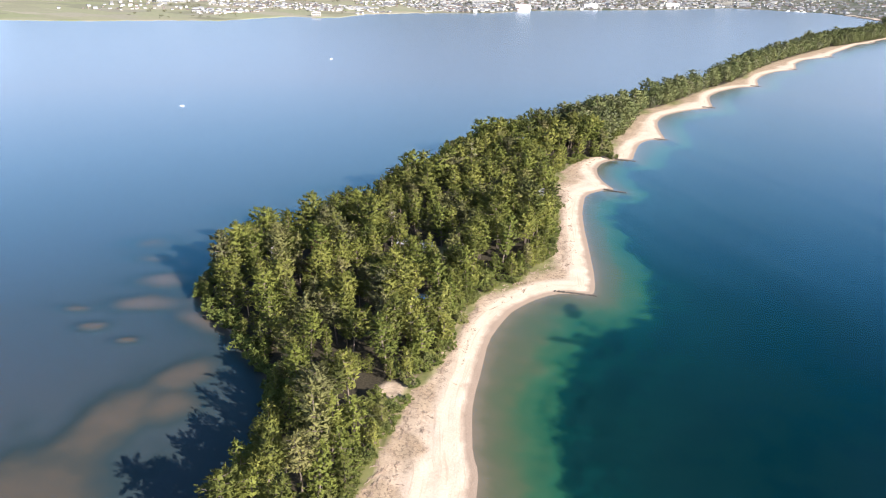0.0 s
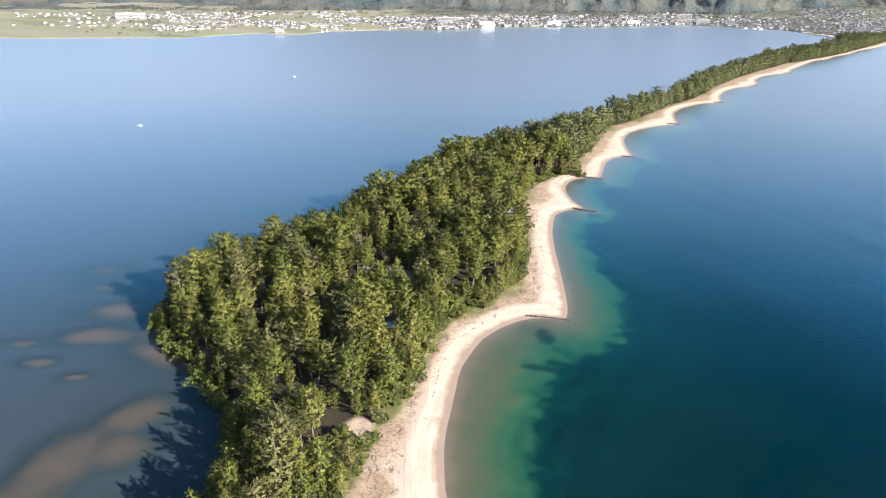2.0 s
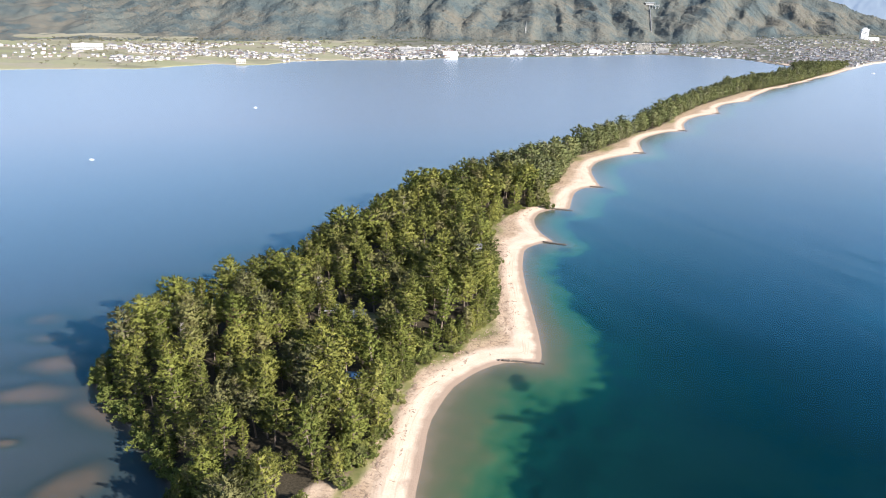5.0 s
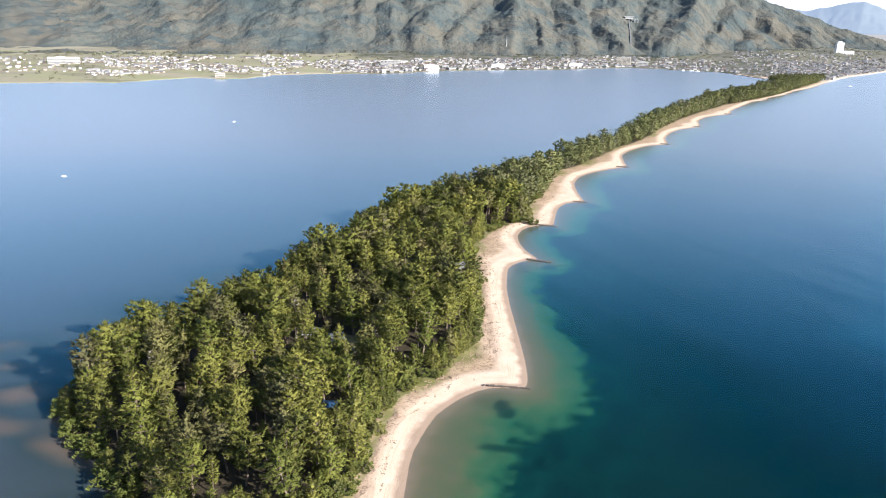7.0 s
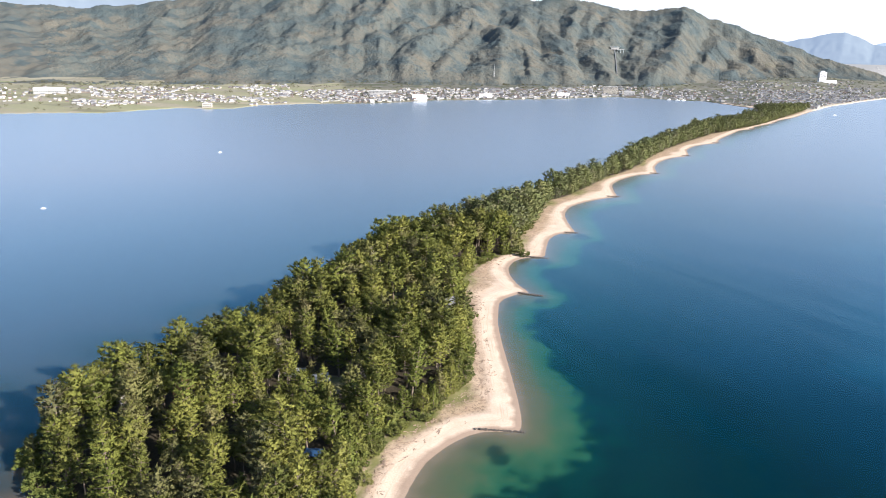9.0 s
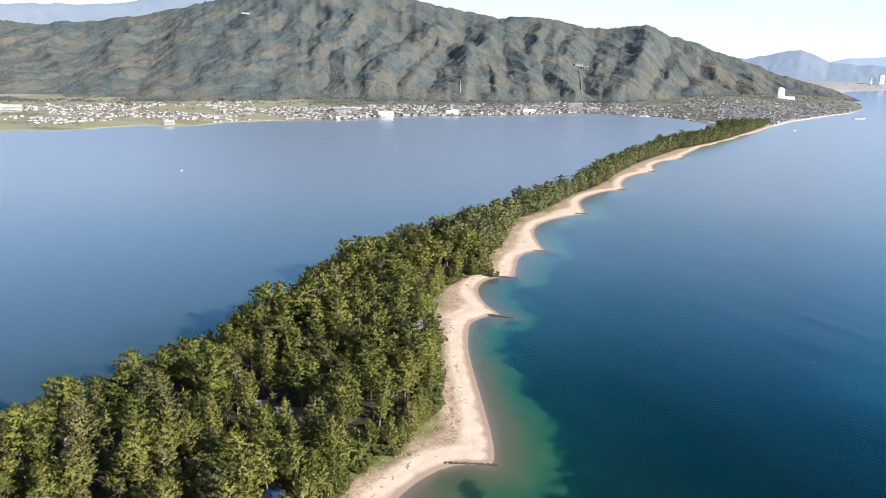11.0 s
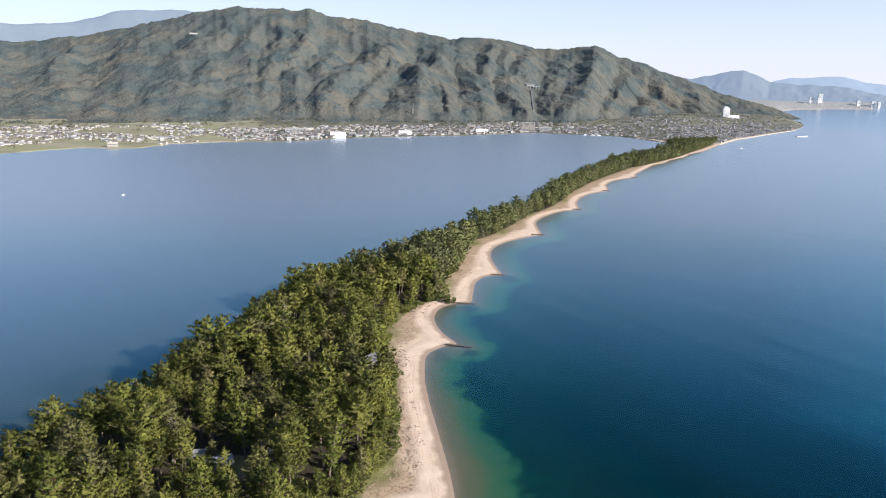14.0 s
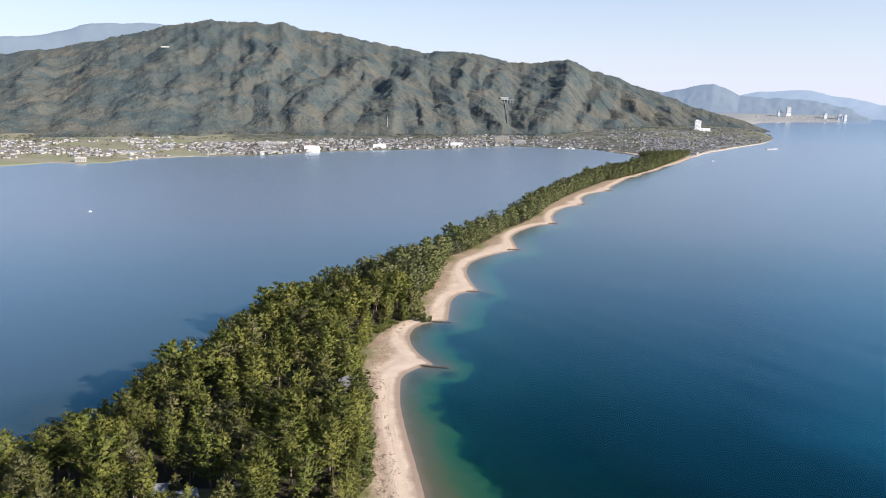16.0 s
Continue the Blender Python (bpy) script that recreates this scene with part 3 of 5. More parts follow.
FOOT = [(-62, 2250), (-45, 2100), (-31, 2030), (-25.7, 2070), (-22, 2110), (-18.3, 2160), (-14.3, 2250), (-10.2, 2230), (-5.9, 2290), (-1.6, 2300), (2.7, 2420), (4.9, 2460), (7, 2500), (9.1, 2620), (11.2, 2830), (15.3, 3000), (18, 3120), (21, 3200), (24, 3300)]
CREST = [(-62, 2.2), (-48, 2.4), (-40, 2.5), (-34, 2.2), (-30, 2.6), (-27, 3.1), (-25, 3.6), (-22, 4.3), (-19.8, 4.9), (-18.3, 5.16), (-16.96, 5.49), (-15.2, 5.37), (-13.65, 5.36), (-12, 5.5), (-10.8, 4.99), (-8, 4.76), (-5.5, 4.18), (-3.8, 3.89), (-1.7, 3.49), (0.4, 3.73), (2.5, 3.56), (3.8, 3.17),
         (5.1, 2.89), (6.8, 2.91), (9.25, 3.22), (10.9, 2.43), (13, 1.76), (15, 1.05), (17, 0.36), (19, -0.29), (21, -0.84), (22.2, -1.13), (24, -1.9)]


def table(rows, a):
    r = np.array(rows)
    return np.interp(a, r[:, 0], r[:, 1])


def plain_z(az, r):
    return 1.3 + np.maximum(0, r - table(SHORE, az) - 15) * 0.028


# spurs of the mountain: height, half width, and the line from crest to foot as bearing and share of the slope
SPURS = [
    (58, 95, [(-14.5, 1), (-14.2, 0.87), (-14.0, 0.68), (-15.0, 0.43), (-15.6, 0.19)]),
    (60, 85, [(-12.1, 1), (-11.9, 0.88), (-12.2, 0.68), (-13.3, 0.49), (-13.2, 0.29), (-12.9, 0.05)]),
    (45, 130, [(-17.9, 1), (-18.8, 0.77), (-21.1, 0.53), (-22.7, 0.27), (-23.9, 0.03)]),
    (45, 80, [(-16.0, 0.86), (-16.6, 0.58), (-16.3, 0.38), (-16.5, 0.19), (-17.3, 0.05)]),
    (42, 110, [(-22.8, 1), (-24.0, 0.71), (-24.4, 0.52), (-25.6, 0.29), (-26.7, 0.08)]),
    (42, 120, [(-27.3, 1), (-28.5, 0.75), (-28.9, 0.39), (-30.0, 0.14)]),
    (40, 80, [(-19.9, 0.67), (-19.6, 0.42), (-20.1, 0.23), (-20.6, 0.07)]),
    (85, 130, [(-8.0, 1), (-6.3, 0.9), (-5.7, 0.7), (-7.4, 0.56), (-8.9, 0.44), (-10.0, 0.29), (-11.4, 0.06)]),
    (60, 90, [(-10.2, 1), (-10.0, 0.78), (-10.6, 0.53), (-11.1, 0.41)]),
    (62, 90, [(-5.7, 0.7), (-6.8, 0.41), (-7.7, 0.24), (-8.5, 0.09)]),
    (50, 70, [(-8.0, 0.37), (-9.1, 0.21), (-9.7, 0.06)]),
]
SPURS += [
    (105, 150, [(-3.8, 1), (-1.9, 0.91), (-1.8, 0.69), (-3.3, 0.53), (-3.7, 0.34), (-3.8, 0.14), (-3.5, 0.03)]),
    (75, 95, [(-1.2, 0.65), (0.3, 0.46), (0.6, 0.3), (0.9, 0.09)]),
    (70, 75, [(-2.7, 0.45), (-1.9, 0.24), (-1.6, 0.07)]),
    (80, 100, [(4.9, 1), (4.3, 0.73), (3.0, 0.46), (3.0, 0.32), (3.6, 0.16), (4.4, 0.05)]),
    (62, 75, [(1.7, 0.97), (1.4, 0.75), (1.0, 0.57), (0.5, 0.46)]),
    (62, 75, [(3.2, 0.96), (2.7, 0.74), (2.4, 0.57)]),
    (85, 120, [(9.4, 1), (9.4, 0.77), (8.9, 0.57), (8.4, 0.28), (8.0, 0.05)]),
    (38, 95, [(7.2, 1), (6.6, 0.68), (6.3, 0.44), (6.1, 0.08)]),
    (60, 90, [(11.4, 1), (11.8, 0.72), (11.1, 0.39), (10.3, 0.05)]),
    (50, 90, [(13.4, 1), (14.3, 0.72), (13.6, 0.3), (12.8, 0.05)]),
    (40, 80, [(15.3, 0.96), (16.5, 0.7), (16.8, 0.24)]),
]


def mountain_z(az, r):
    foot, top = table(FOOT, az) + 30 * fbm(az / 1.5, 0 * az, 41, 3), 3560 + 60 * fbm(az / 6, 0 * az, 43, 2)
    peak = 120 + top * np.tan(np.radians(table(CREST, az))) + 4 * fbm(az / 0.7, 0 * az, 44, 3)
    t = (r - foot) / (top - foot)
    base = plain_z(az, foot)
    up = np.clip(t, 0, 1)
    z = base + (peak - base) * (0.82 * up + 0.18 * up**2.2)
    z = np.where(t > 1, peak - (t - 1) * (top - foot) * 0.5, z)
    # spurs and gullies that run down from the crest
    x, y = np.radians(az) * r, r
    warp = 60 * fbm(x / 380, y / 380, 51, 3)
    a = x + 0.5 * (y - 3000) + warp
    ridged = 1 - np.sqrt(fbm(a / 230, y / 1100, 53, 3) ** 2 + 0.004) * 2.0
    side = 1 - np.sqrt(fbm((x - 0.35 * y + warp) / 130, y / 330, 57, 3) ** 2 + 0.01) * 1.8
    body = np.clip(5 * up * (1.03 - up), 0, 1) ** 0.7
    amp = np.interp(az, (-40, -20, -8, 2, 14, 22), (13, 12, 10, 10, 13, 6))
    z = z + body * (amp * (ridged - 0.55) + 0.5 * amp * (side - 0.4) + 7 * fbm((x + 0.3 * y) / 60, y / 120, 59, 3))
    wx_, wy_ = x + 8 * fbm(x / 60, y / 60, 61, 3), y + 8 * fbm(x / 60, y / 60, 67, 3)
    spur = np.full(z.shape, 0.0)
    for h, w, line in SPURS:
        pts = [(math.radians(a) * (rr := float(table(FOOT, a)) + q * (3560 - float(table(FOOT, a)))), rr) for a, q in line]
        for p0, p1 in zip(pts[:-1], pts[1:]):
            dx, dy = p1[0] - p0[0], p1[1] - p0[1]
            k = np.clip(((wx_ - p0[0]) * dx + (wy_ - p0[1]) * dy) / (dx * dx + dy * dy), 0, 1)
            off = np.hypot(wx_ - p0[0] - k * dx, (wy_ - p0[1] - k * dy) * 0.8)
            spur = np.maximum(spur, 0.48 * h * (1 - np.sqrt((off / w) ** 2 + 0.001) + 0.03))
    fade = smooth(0.0, 0.12, t) * smooth(1.0, 0.72, t)
    z = z + fade * (spur - 16) 
    canopy = 1.5 * fbm(x / 45, y / 45, 71, 2) + 1.6 * vnoise(x / 16, y / 16, 75)
    return np.where(t < 0, base - 6 + t * 20, z + canopy * smooth(0, 0.03, t))


def polar(az, r):
    return np.sin(np.radians(az)) * r, np.cos(np.radians(az)) * r


az = np.linspace(-62, 23.7, 420)
tt = np.concatenate([[0, 0.004, 0.012], np.linspace(0.03, 1, 46)])
A, T = np.meshgrid(az, tt)
far_edge = np.minimum(table(FOOT, A) + 260, np.interp(A, (-62, 21, 23.7), (4000, 3600, 3150)))
R = table(SHORE, A) + T * np.maximum(60, far_edge - table(SHORE, A)) + 6 * fbm(A * 3, 0 * A, 81, 3) * (T < 0.02)
PX, PY = polar(A, R)
PZ = np.where(T == 0, -0.8, plain_z(A, R))
PZ = np.where(T == 0.004, 0.9, PZ)
fields = np.clip(smooth(-15, -19, A + 2.5 * fbm(PX / 90, PY / 90, 91, 3)) + 0.35 * smooth(0.25, 0.6, fbm(PX / 110, PY / 110, 93, 2)), 0, 1)
strand = smooth(16.5, 18, A) * smooth(0.05, 0.012, T)
plain = new("coastal_plain", mesh_of("coastal_plain", np.stack([PX, PY, PZ], -1).reshape(-1, 3), grid_faces(*A.shape), PLAIN, True, {"fields": fields, "strand": strand}))
tagged(plain, "flat coastal plain with paddies and village ground", "ground", kind="structure")

az = np.linspace(-46, 23.5, 560)
tt = np.linspace(-0.03, 1.18, 150)
A, T = np.meshgrid(az, tt)
R = table(FOOT, A) + T * (3560 - table(FOOT, A))
MX, MY = polar(A, R)
mountain = new("mountain", mesh_of("mountain", np.stack([MX, MY, mountain_z(A, R)], -1).reshape(-1, 3), grid_faces(*A.shape), WOODS, True))
tagged(mountain, "autumn-brown and green wooded mountain range with spurs", "mountain", kind="structure")

# the woods on it: a low rounded or pointed crown for each group of trees
gm = np.random.default_rng(717)
A, T = np.meshgrid(np.linspace(-36, 23.3, 420), np.linspace(0.005, 1.02, 125))
A = (A + gm.uniform(-0.16, 0.16, A.shape)).ravel()
T = (T + gm.uniform(-0.011, 0.011, T.shape)).ravel()
R = table(FOOT, A) + T * (3560 - table(FOOT, A))
CX, CY = polar(A, R)
CZ = mountain_z(A, R)
n_crown = len(A)
w6 = np.arange(6) * math.pi / 3
dome = np.vstack([np.column_stack([np.cos(w6), np.sin(w6), np.full(6, -0.35)]), [(0, 0, 1.0)]])
dome_f = np.array([(k, (k + 1) % 6, 6) for k in range(6)])
pointed = (fbm(CX / 160, CY / 160, 719, 2) + 0.25 * gm.normal(0, 1, n_crown)) > 0.35
wide_c = gm.uniform(4.5, 7.5, n_crown) * np.where(pointed, 0.85, 1.0)
tall_c = gm.uniform(1.4, 2.8, n_crown) * np.where(pointed, 1.7, 1.0)
cv = dome[None] * gm.uniform(0.75, 1.25, (n_crown, len(dome), 1))
cf = dome_f[None] + (np.arange(n_crown) * len(dome))[:, None, None]
dz_t, dz_r = (mountain_z(A + 0.12, R) - mountain_z(A - 0.12, R)) / (2 * math.radians(0.12) * R), (mountain_z(A, R + 6) - mountain_z(A, R - 6)) / 12
sa, ca = np.sin(np.radians(A)), np.cos(np.radians(A))
slope_n = unit(np.stack([-(dz_t * ca + dz_r * sa), -(dz_r * ca - dz_t * sa), np.ones(n_crown)], -1))
ox, oy = cv[:, :, 0] * wide_c[:, None], cv[:, :, 1] * wide_c[:, None]
lean_c = (dz_t * ca + dz_r * sa)[:, None] * ox + (dz_r * ca - dz_t * sa)[:, None] * oy
cv = np.stack([CX[:, None] + ox, CY[:, None] + oy, CZ[:, None] + cv[:, :, 2] * tall_c[:, None] + lean_c], -1)
cn = unit(slope_n[:, None] + 0.72 * dome[None] * [1, 1, 0.4])
own = np.where(pointed, gm.uniform(0, 0.5, n_crown), gm.uniform(0.2, 0.9, n_crown))
far_woods = new("mountain_woods", mesh_of("mountain_woods", cv.reshape(-1, 3), cf.reshape(-1, 3), CROWNS, True, {"tint": np.repeat(own, len(dome))}, cn.reshape(-1, 3)))
tagged(far_woods, "autumn-brown and green tree crowns over the mountainside", "woods", kind="stuff")


def far_hills(name, label, rows, reach, foot_el, mat, seed):
    """A long ridge far off: crest by bearing, with a rounded front."""
    a = np.linspace(rows[0][0], rows[-1][0], 160)
    tt = np.linspace(0, 1.15, 22)
    A, T = np.meshgrid(a, tt)
    crest = 120 + reach * np.tan(np.radians(table(rows, A))) + 5 * fbm(A * 1.3, 0 * A, seed, 3)
    foot = 120 + (reach - 330) * math.tan(radians(foot_el))
    up = np.clip(T, 0, 1)
    Z = foot + np.maximum(2, crest - foot) * up**0.8 + 7 * fbm(A * 1.6, T * 3, seed + 5, 3) * np.sin(np.pi * up)
    Z = np.where(T > 1, crest - (T - 1) * 200, Z)
    Z = np.where(T == 0, foot - 20, Z)
    X, Y = polar(A, reach - 330 + 330 * T)
    ob = new(name, mesh_of(name, np.stack([X, Y, Z], -1).reshape(-1, 3), grid_faces(*A.shape), mat, True))
    return tagged(ob, label, "backdrop", kind="structure")


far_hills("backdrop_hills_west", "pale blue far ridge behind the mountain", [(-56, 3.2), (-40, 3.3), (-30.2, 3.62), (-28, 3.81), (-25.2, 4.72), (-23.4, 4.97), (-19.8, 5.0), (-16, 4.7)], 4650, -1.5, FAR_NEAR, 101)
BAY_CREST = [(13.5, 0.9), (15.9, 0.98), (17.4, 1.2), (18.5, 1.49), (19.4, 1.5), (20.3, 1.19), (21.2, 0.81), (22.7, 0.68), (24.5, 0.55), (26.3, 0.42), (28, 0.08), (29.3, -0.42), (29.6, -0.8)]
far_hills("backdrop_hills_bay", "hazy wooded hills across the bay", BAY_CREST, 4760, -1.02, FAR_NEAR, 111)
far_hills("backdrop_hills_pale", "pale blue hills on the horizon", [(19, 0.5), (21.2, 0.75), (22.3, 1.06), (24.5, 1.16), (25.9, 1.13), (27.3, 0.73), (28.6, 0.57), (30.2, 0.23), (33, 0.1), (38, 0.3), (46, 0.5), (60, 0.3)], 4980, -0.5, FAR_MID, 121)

# ---- pines ----


def blades_of(p, d, n, ln, slim):
    """Slender triangles at p that point along d and lie across n, wound so that they face n."""
    side = unit(np.cross(d, n))
    v = np.stack([p - d * ln * 0.25 + side * ln * slim, p - d * ln * 0.15 - side * ln * slim, p + d * ln], 1)
    face = np.cross(v[:, 1] - v[:, 0], v[:, 2] - v[:, 0])
    back = (face * n).sum(1) < 0
    v[back] = v[back][:, ::-1]
    return v.reshape(-1, 3), np.repeat(n, 3, 0)


def pine_shape(h, spread, whorls, limbs, tufts, blades, size, flat, seed, low=0.38, slim=0.2, bough=2, heart=80):
    """Trunk quads and needle triangles of one pine: bent trunk, whorls of limbs that sweep up, each a flat spray of needle tufts."""
    g = np.random.default_rng(seed)
    lean = g.normal(0, 0.05 * h, 2)
    ks = np.linspace(0, 1, 6)
    wob = np.cumsum(g.normal(0, 0.012 * h, (6, 2)), 0)
    axis = np.column_stack([lean[0] * ks**1.5 + wob[:, 0] - wob[0, 0], lean[1] * ks**1.5 + wob[:, 1] - wob[0, 1], h * 0.97 * ks])
    wood = Soup().add(*tube(axis - [(0, 0, 0.3)], 0.019 * h * (1.05 - ks * 0.92), 5))
    spots, aims, faces_ = [], [], []
    lopsided = g.uniform(0, 6.28)
    for k in range(whorls):
        f = low + (1 - low) * ((k + 0.35 + g.uniform(-0.2, 0.2)) / whorls)
        c = np.array([np.interp(f, ks, axis[:, i]) for i in range(3)])
        q = (f - low) / (1 - low)
        out = spread * ((0.62 + 0.85 * q) if q < 0.35 else (0.8 * (1 - (q - 0.35) / 0.65) ** (0.4 if flat else 0.56) + 0.14))
        n = max(3, int(limbs * (0.55 + 0.6 * out / spread) + 0.5))
        a0 = g.uniform(0, 6.28)
        for j in range(n):
            a = a0 + 6.28 * j / n + g.normal(0, 0.28)
            ln = out * g.uniform(0.55, 1.2) * (1 + 0.18 * math.cos(a - lopsided))
            lift = g.uniform(0.0, 0.35) + 0.5 * max(0, q - 0.55)
            way = np.array([math.cos(a), math.sin(a), 0.0])
            across = np.array([-math.sin(a), math.cos(a), 0.0])
            tip = c + way * ln + [0, 0, ln * lift]
            if out > 0.35 * spread and bough and j % bough == 0:
                wood.add(*tube([c, c * 0.5 + tip * 0.5 - [0, 0, 0.08 * ln], tip * 0.9 + c * 0.1], [0.006 * h, 0.004 * h, 0.0015 * h], 3))
            m = max(3, int(tufts * ln / spread + 0.5))
            t = (np.arange(m) + g.uniform(0.1, 0.9, m)) / m
            t = 0.34 + 0.66 * t
            hand = g.uniform(-1, 1, m)
            wide = 0.42 * ln * np.sin(np.pi * np.clip(t * 0.92, 0, 1)) + 0.12
            p = c + (tip - c) * t[:, None] + across * (hand * wide)[:, None]
            p[:, 2] += -0.22 * ln * t * (1 - t) + 0.1 * ln * t**3 - 0.10 * ln * hand**2 + g.normal(0, 0.08, m)
            spots.append(p)
            aims.append(unit(way * (0.35 + 0.5 * t[:, None]) + across * hand[:, None] * 0.6 + [0, 0, 0.55]))
            # a spray shades as one soft cushion: bright on top, turning away at its rim
            faces_.append(unit(np.array([0, 0, 0.6]) + way * (0.35 + 1.4 * (t[:, None] - 0.45)) + across * (hand * 0.8)[:, None]))
    crown = axis[-1:] + g.normal(0, 0.22, (6, 3)) * [1, 1, 1.6]
    spots.append(crown)
    aims.append(unit(np.array([[0, 0, 1.0]]) + g.normal(0, 0.25, (6, 3))))
    faces_.append(unit(g.normal(0, 1, (6, 3)) * [1, 1, 0.3] + [0, 0, 0.6]))
    p, d, nn = (np.repeat(np.vstack(q), blades, 0) for q in (spots, aims, faces_))
    n = len(p)
    d = unit(d + g.normal(0, 0.5, (n, 3)))
    ln = size * g.uniform(0.65, 1.35, (n, 1))
    p = p + g.normal(0, 0.24 * size, (n, 3)) * [1, 1, 0.7]
    nn = unit(nn + g.normal(0, 0.3, (n, 3)))
    v, vn = blades_of(p, d, nn, ln, slim)
    # coarse inner needles added in the heart of the crown to block light
    k = heart
    f = g.uniform(low + 0.04, 0.97, k)
    q = (f - low) / (1 - low)
    reach = spread * 0.46 * np.where(q < 0.3, 0.6 + 0.9 * q, np.clip(1 - (q - 0.3) / 0.72, 0.06, 1) ** (0.5 if flat else 0.95)) * np.sqrt(g.uniform(0, 1, k))
    a = g.uniform(0, 6.28, k)
    c = np.column_stack([np.interp(f, ks, axis[:, j]) for j in range(3)]) + np.column_stack([np.cos(a) * reach, np.sin(a) * reach, 0.1 * reach])
    d = unit(g.normal(0, 1, (k, 3)) * [1, 1, 0.6])
    face = unit(np.column_stack([np.cos(a), np.sin(a), g.uniform(-0.2, 0.8, k)]) + g.normal(0, 0.3, (k, 3)))
    hv, hn = blades_of(c, d, face, spread * g.uniform(0.16, 0.27, (k, 1)), 0.42)
    i = np.arange(n + k)[:, None] * 3
    return (np.vstack(wood.v), np.vstack(wood.f)), (np.vstack([v, hv]), np.hstack([i, i + 1, i + 2]), np.vstack([vn, hn]))


def scatter(ring, spacing, y0, y1, x0, x1, seed, jitter=0.42):
    g = np.random.default_rng(seed)
    nx, ny = int((x1 - x0) / spacing), int((y1 - y0) / spacing)
    X, Y = np.meshgrid(np.arange(nx) * spacing + x0, np.arange(ny) * spacing + y0)
    X = X + (np.arange(ny)[:, None] % 2) * spacing * 0.5 + g.uniform(-jitter, jitter, X.shape) * spacing
    Y = Y + g.uniform(-jitter, jitter, X.shape) * spacing
    keep = inside(X, Y, ring)
    return X[keep], Y[keep], g


def ground_at(x, y):
    return np.minimum(np.minimum(distance(x, y, right) * 0.06 + 0.24, distance(x, y, left) * 0.22), 1.9)


# glades, paths and roofs inside the wood
GLADES = [(-58, 284, 7), (-40.5, 291, 6.5), (-41, 282, 4), (-66, 330, 5), (-60, 148, 2.5), (-53, 93, 6), (-66, 202, 6.5), (-75, 200, 4.5), (-85, 204, 3.5), (-61, 213, 3), (-62, 240, 4), (-98, 215, 4), (-40, 265, 3.5), (-85, 260, 4), (-52, 350, 6)]


def clear_of_glades(x, y):
    ok = np.ones(x.shape, bool)
    for cx, cy, r in GLADES:
        ok &= np.hypot(x - cx, y - cy) > r
    return ok


x, y, g = scatter(wood_ring, 7.3, -60, 430, -190, 120, 3)
dw, dl = distance(x, y, wood), distance(x, y, left)
ok = clear_of_glades(x, y) & (dw > 0.8) & (dl > 0.2) & (g.uniform(0, 1, len(x)) > 0.1)
x, y, dw, dl = x[ok], y[ok], dw[ok], dl[ok]
stand = 17.5 + 3.0 * fbm(x / 40, y / 40, 131, 2) + g.normal(0, 2.4, len(x))
stand *= 0.62 + 0.38 * smooth(1, 11, dw)
stand *= 0.68 + 0.32 * smooth(1, 10, dl)
stand = np.where((y < 110) & (g.uniform(0, 1, len(x)) < 0.5), stand * 0.85, stand)
tree_z = ground_at(x, y)
edge = (dw < 7) | (dl < 6)
turn_of = g.uniform(0, 6.28, len(x))
# young trees close the holes in the canopy
hx_, hy_, g3 = scatter(wood_ring, 4.5, -40, 430, -190, 60, 9)
free = clear_of_glades(hx_, hy_) & (distance(hx_, hy_, wood) > 1.0) & (distance(hx_, hy_, left) > 0.6)
hx_, hy_ = hx_[free], hy_[free]
young_x, young_y = [], []
for px, py in zip(hx_, hy_):
    near = np.min(np.hypot(x - px, y - py))
    if near > (4.9 if py < 135 else 6.8) and (not young_x or np.min(np.hypot(np.array(young_x) - px, np.array(young_y) - py)) > 5.0):
        young_x.append(px)
        young_y.append(py)
n_young = len(young_x)
x, y = np.concatenate([x, young_x]), np.concatenate([y, young_y])
stand = np.concatenate([stand, g3.uniform(5, 9, n_young)])
for cx, cy, r in ((-67, 192, 7), (-75, 191, 5), (-57, 275, 7), (-55, 266, 7), (-53, 257, 6), (-40, 276, 6), (-39, 268, 6)):
    stand = np.where(np.hypot(x - cx, y - cy) < r, np.minimum(stand, 6.5), stand)
stand = np.where(np.hypot(x + 48, y - 84) < 5.5, np.minimum(stand, 3.5), stand)
tree_z, edge = ground_at(x, y), np.concatenate([edge, np.ones(n_young, bool)])
turn_of = np.concatenate([turn_of, g3.uniform(0, 6.28, n_young)])
order = np.argsort(y + 0.0 * x)
seen_first = order[(y[order] > 18)][:300]
is_first = np.zeros(len(x), bool)
is_first[seen_first] = True

KINDS = [("slender", dict(h=18, spread=3.7, whorls=9, limbs=4.4, tufts=10, blades=6, size=0.66, flat=False, low=0.3)),
         ("broad", dict(h=16, spread=5.8, whorls=7, limbs=5.4, tufts=15, blades=6, size=0.66, flat=True, low=0.4)),
         ("full", dict(h=17, spread=4.9, whorls=8, limbs=4.8, tufts=14, blades=6, size=0.66, flat=False, low=0.2)),
         ("open", dict(h=19, spread=5.2, whorls=7, limbs=5, tufts=15, blades=6, size=0.66, flat=True, low=0.48)),
         ("skirted", dict(h=13, spread=4.0, whorls=10, limbs=5, tufts=8, blades=6, size=0.62, flat=False, low=0.06))]
near_pines = []
for k in range(15):
    word, a = KINDS[k % 5]
    (tv, tf), (cv, cf, cn) = pine_shape(seed=200 + k, **a)
    near_pines.append((word, a["h"], mesh_of("trunk", tv, tf, BARK, True), mesh_of("crown", cv, cf, NEEDLES, True, normals=cn)))
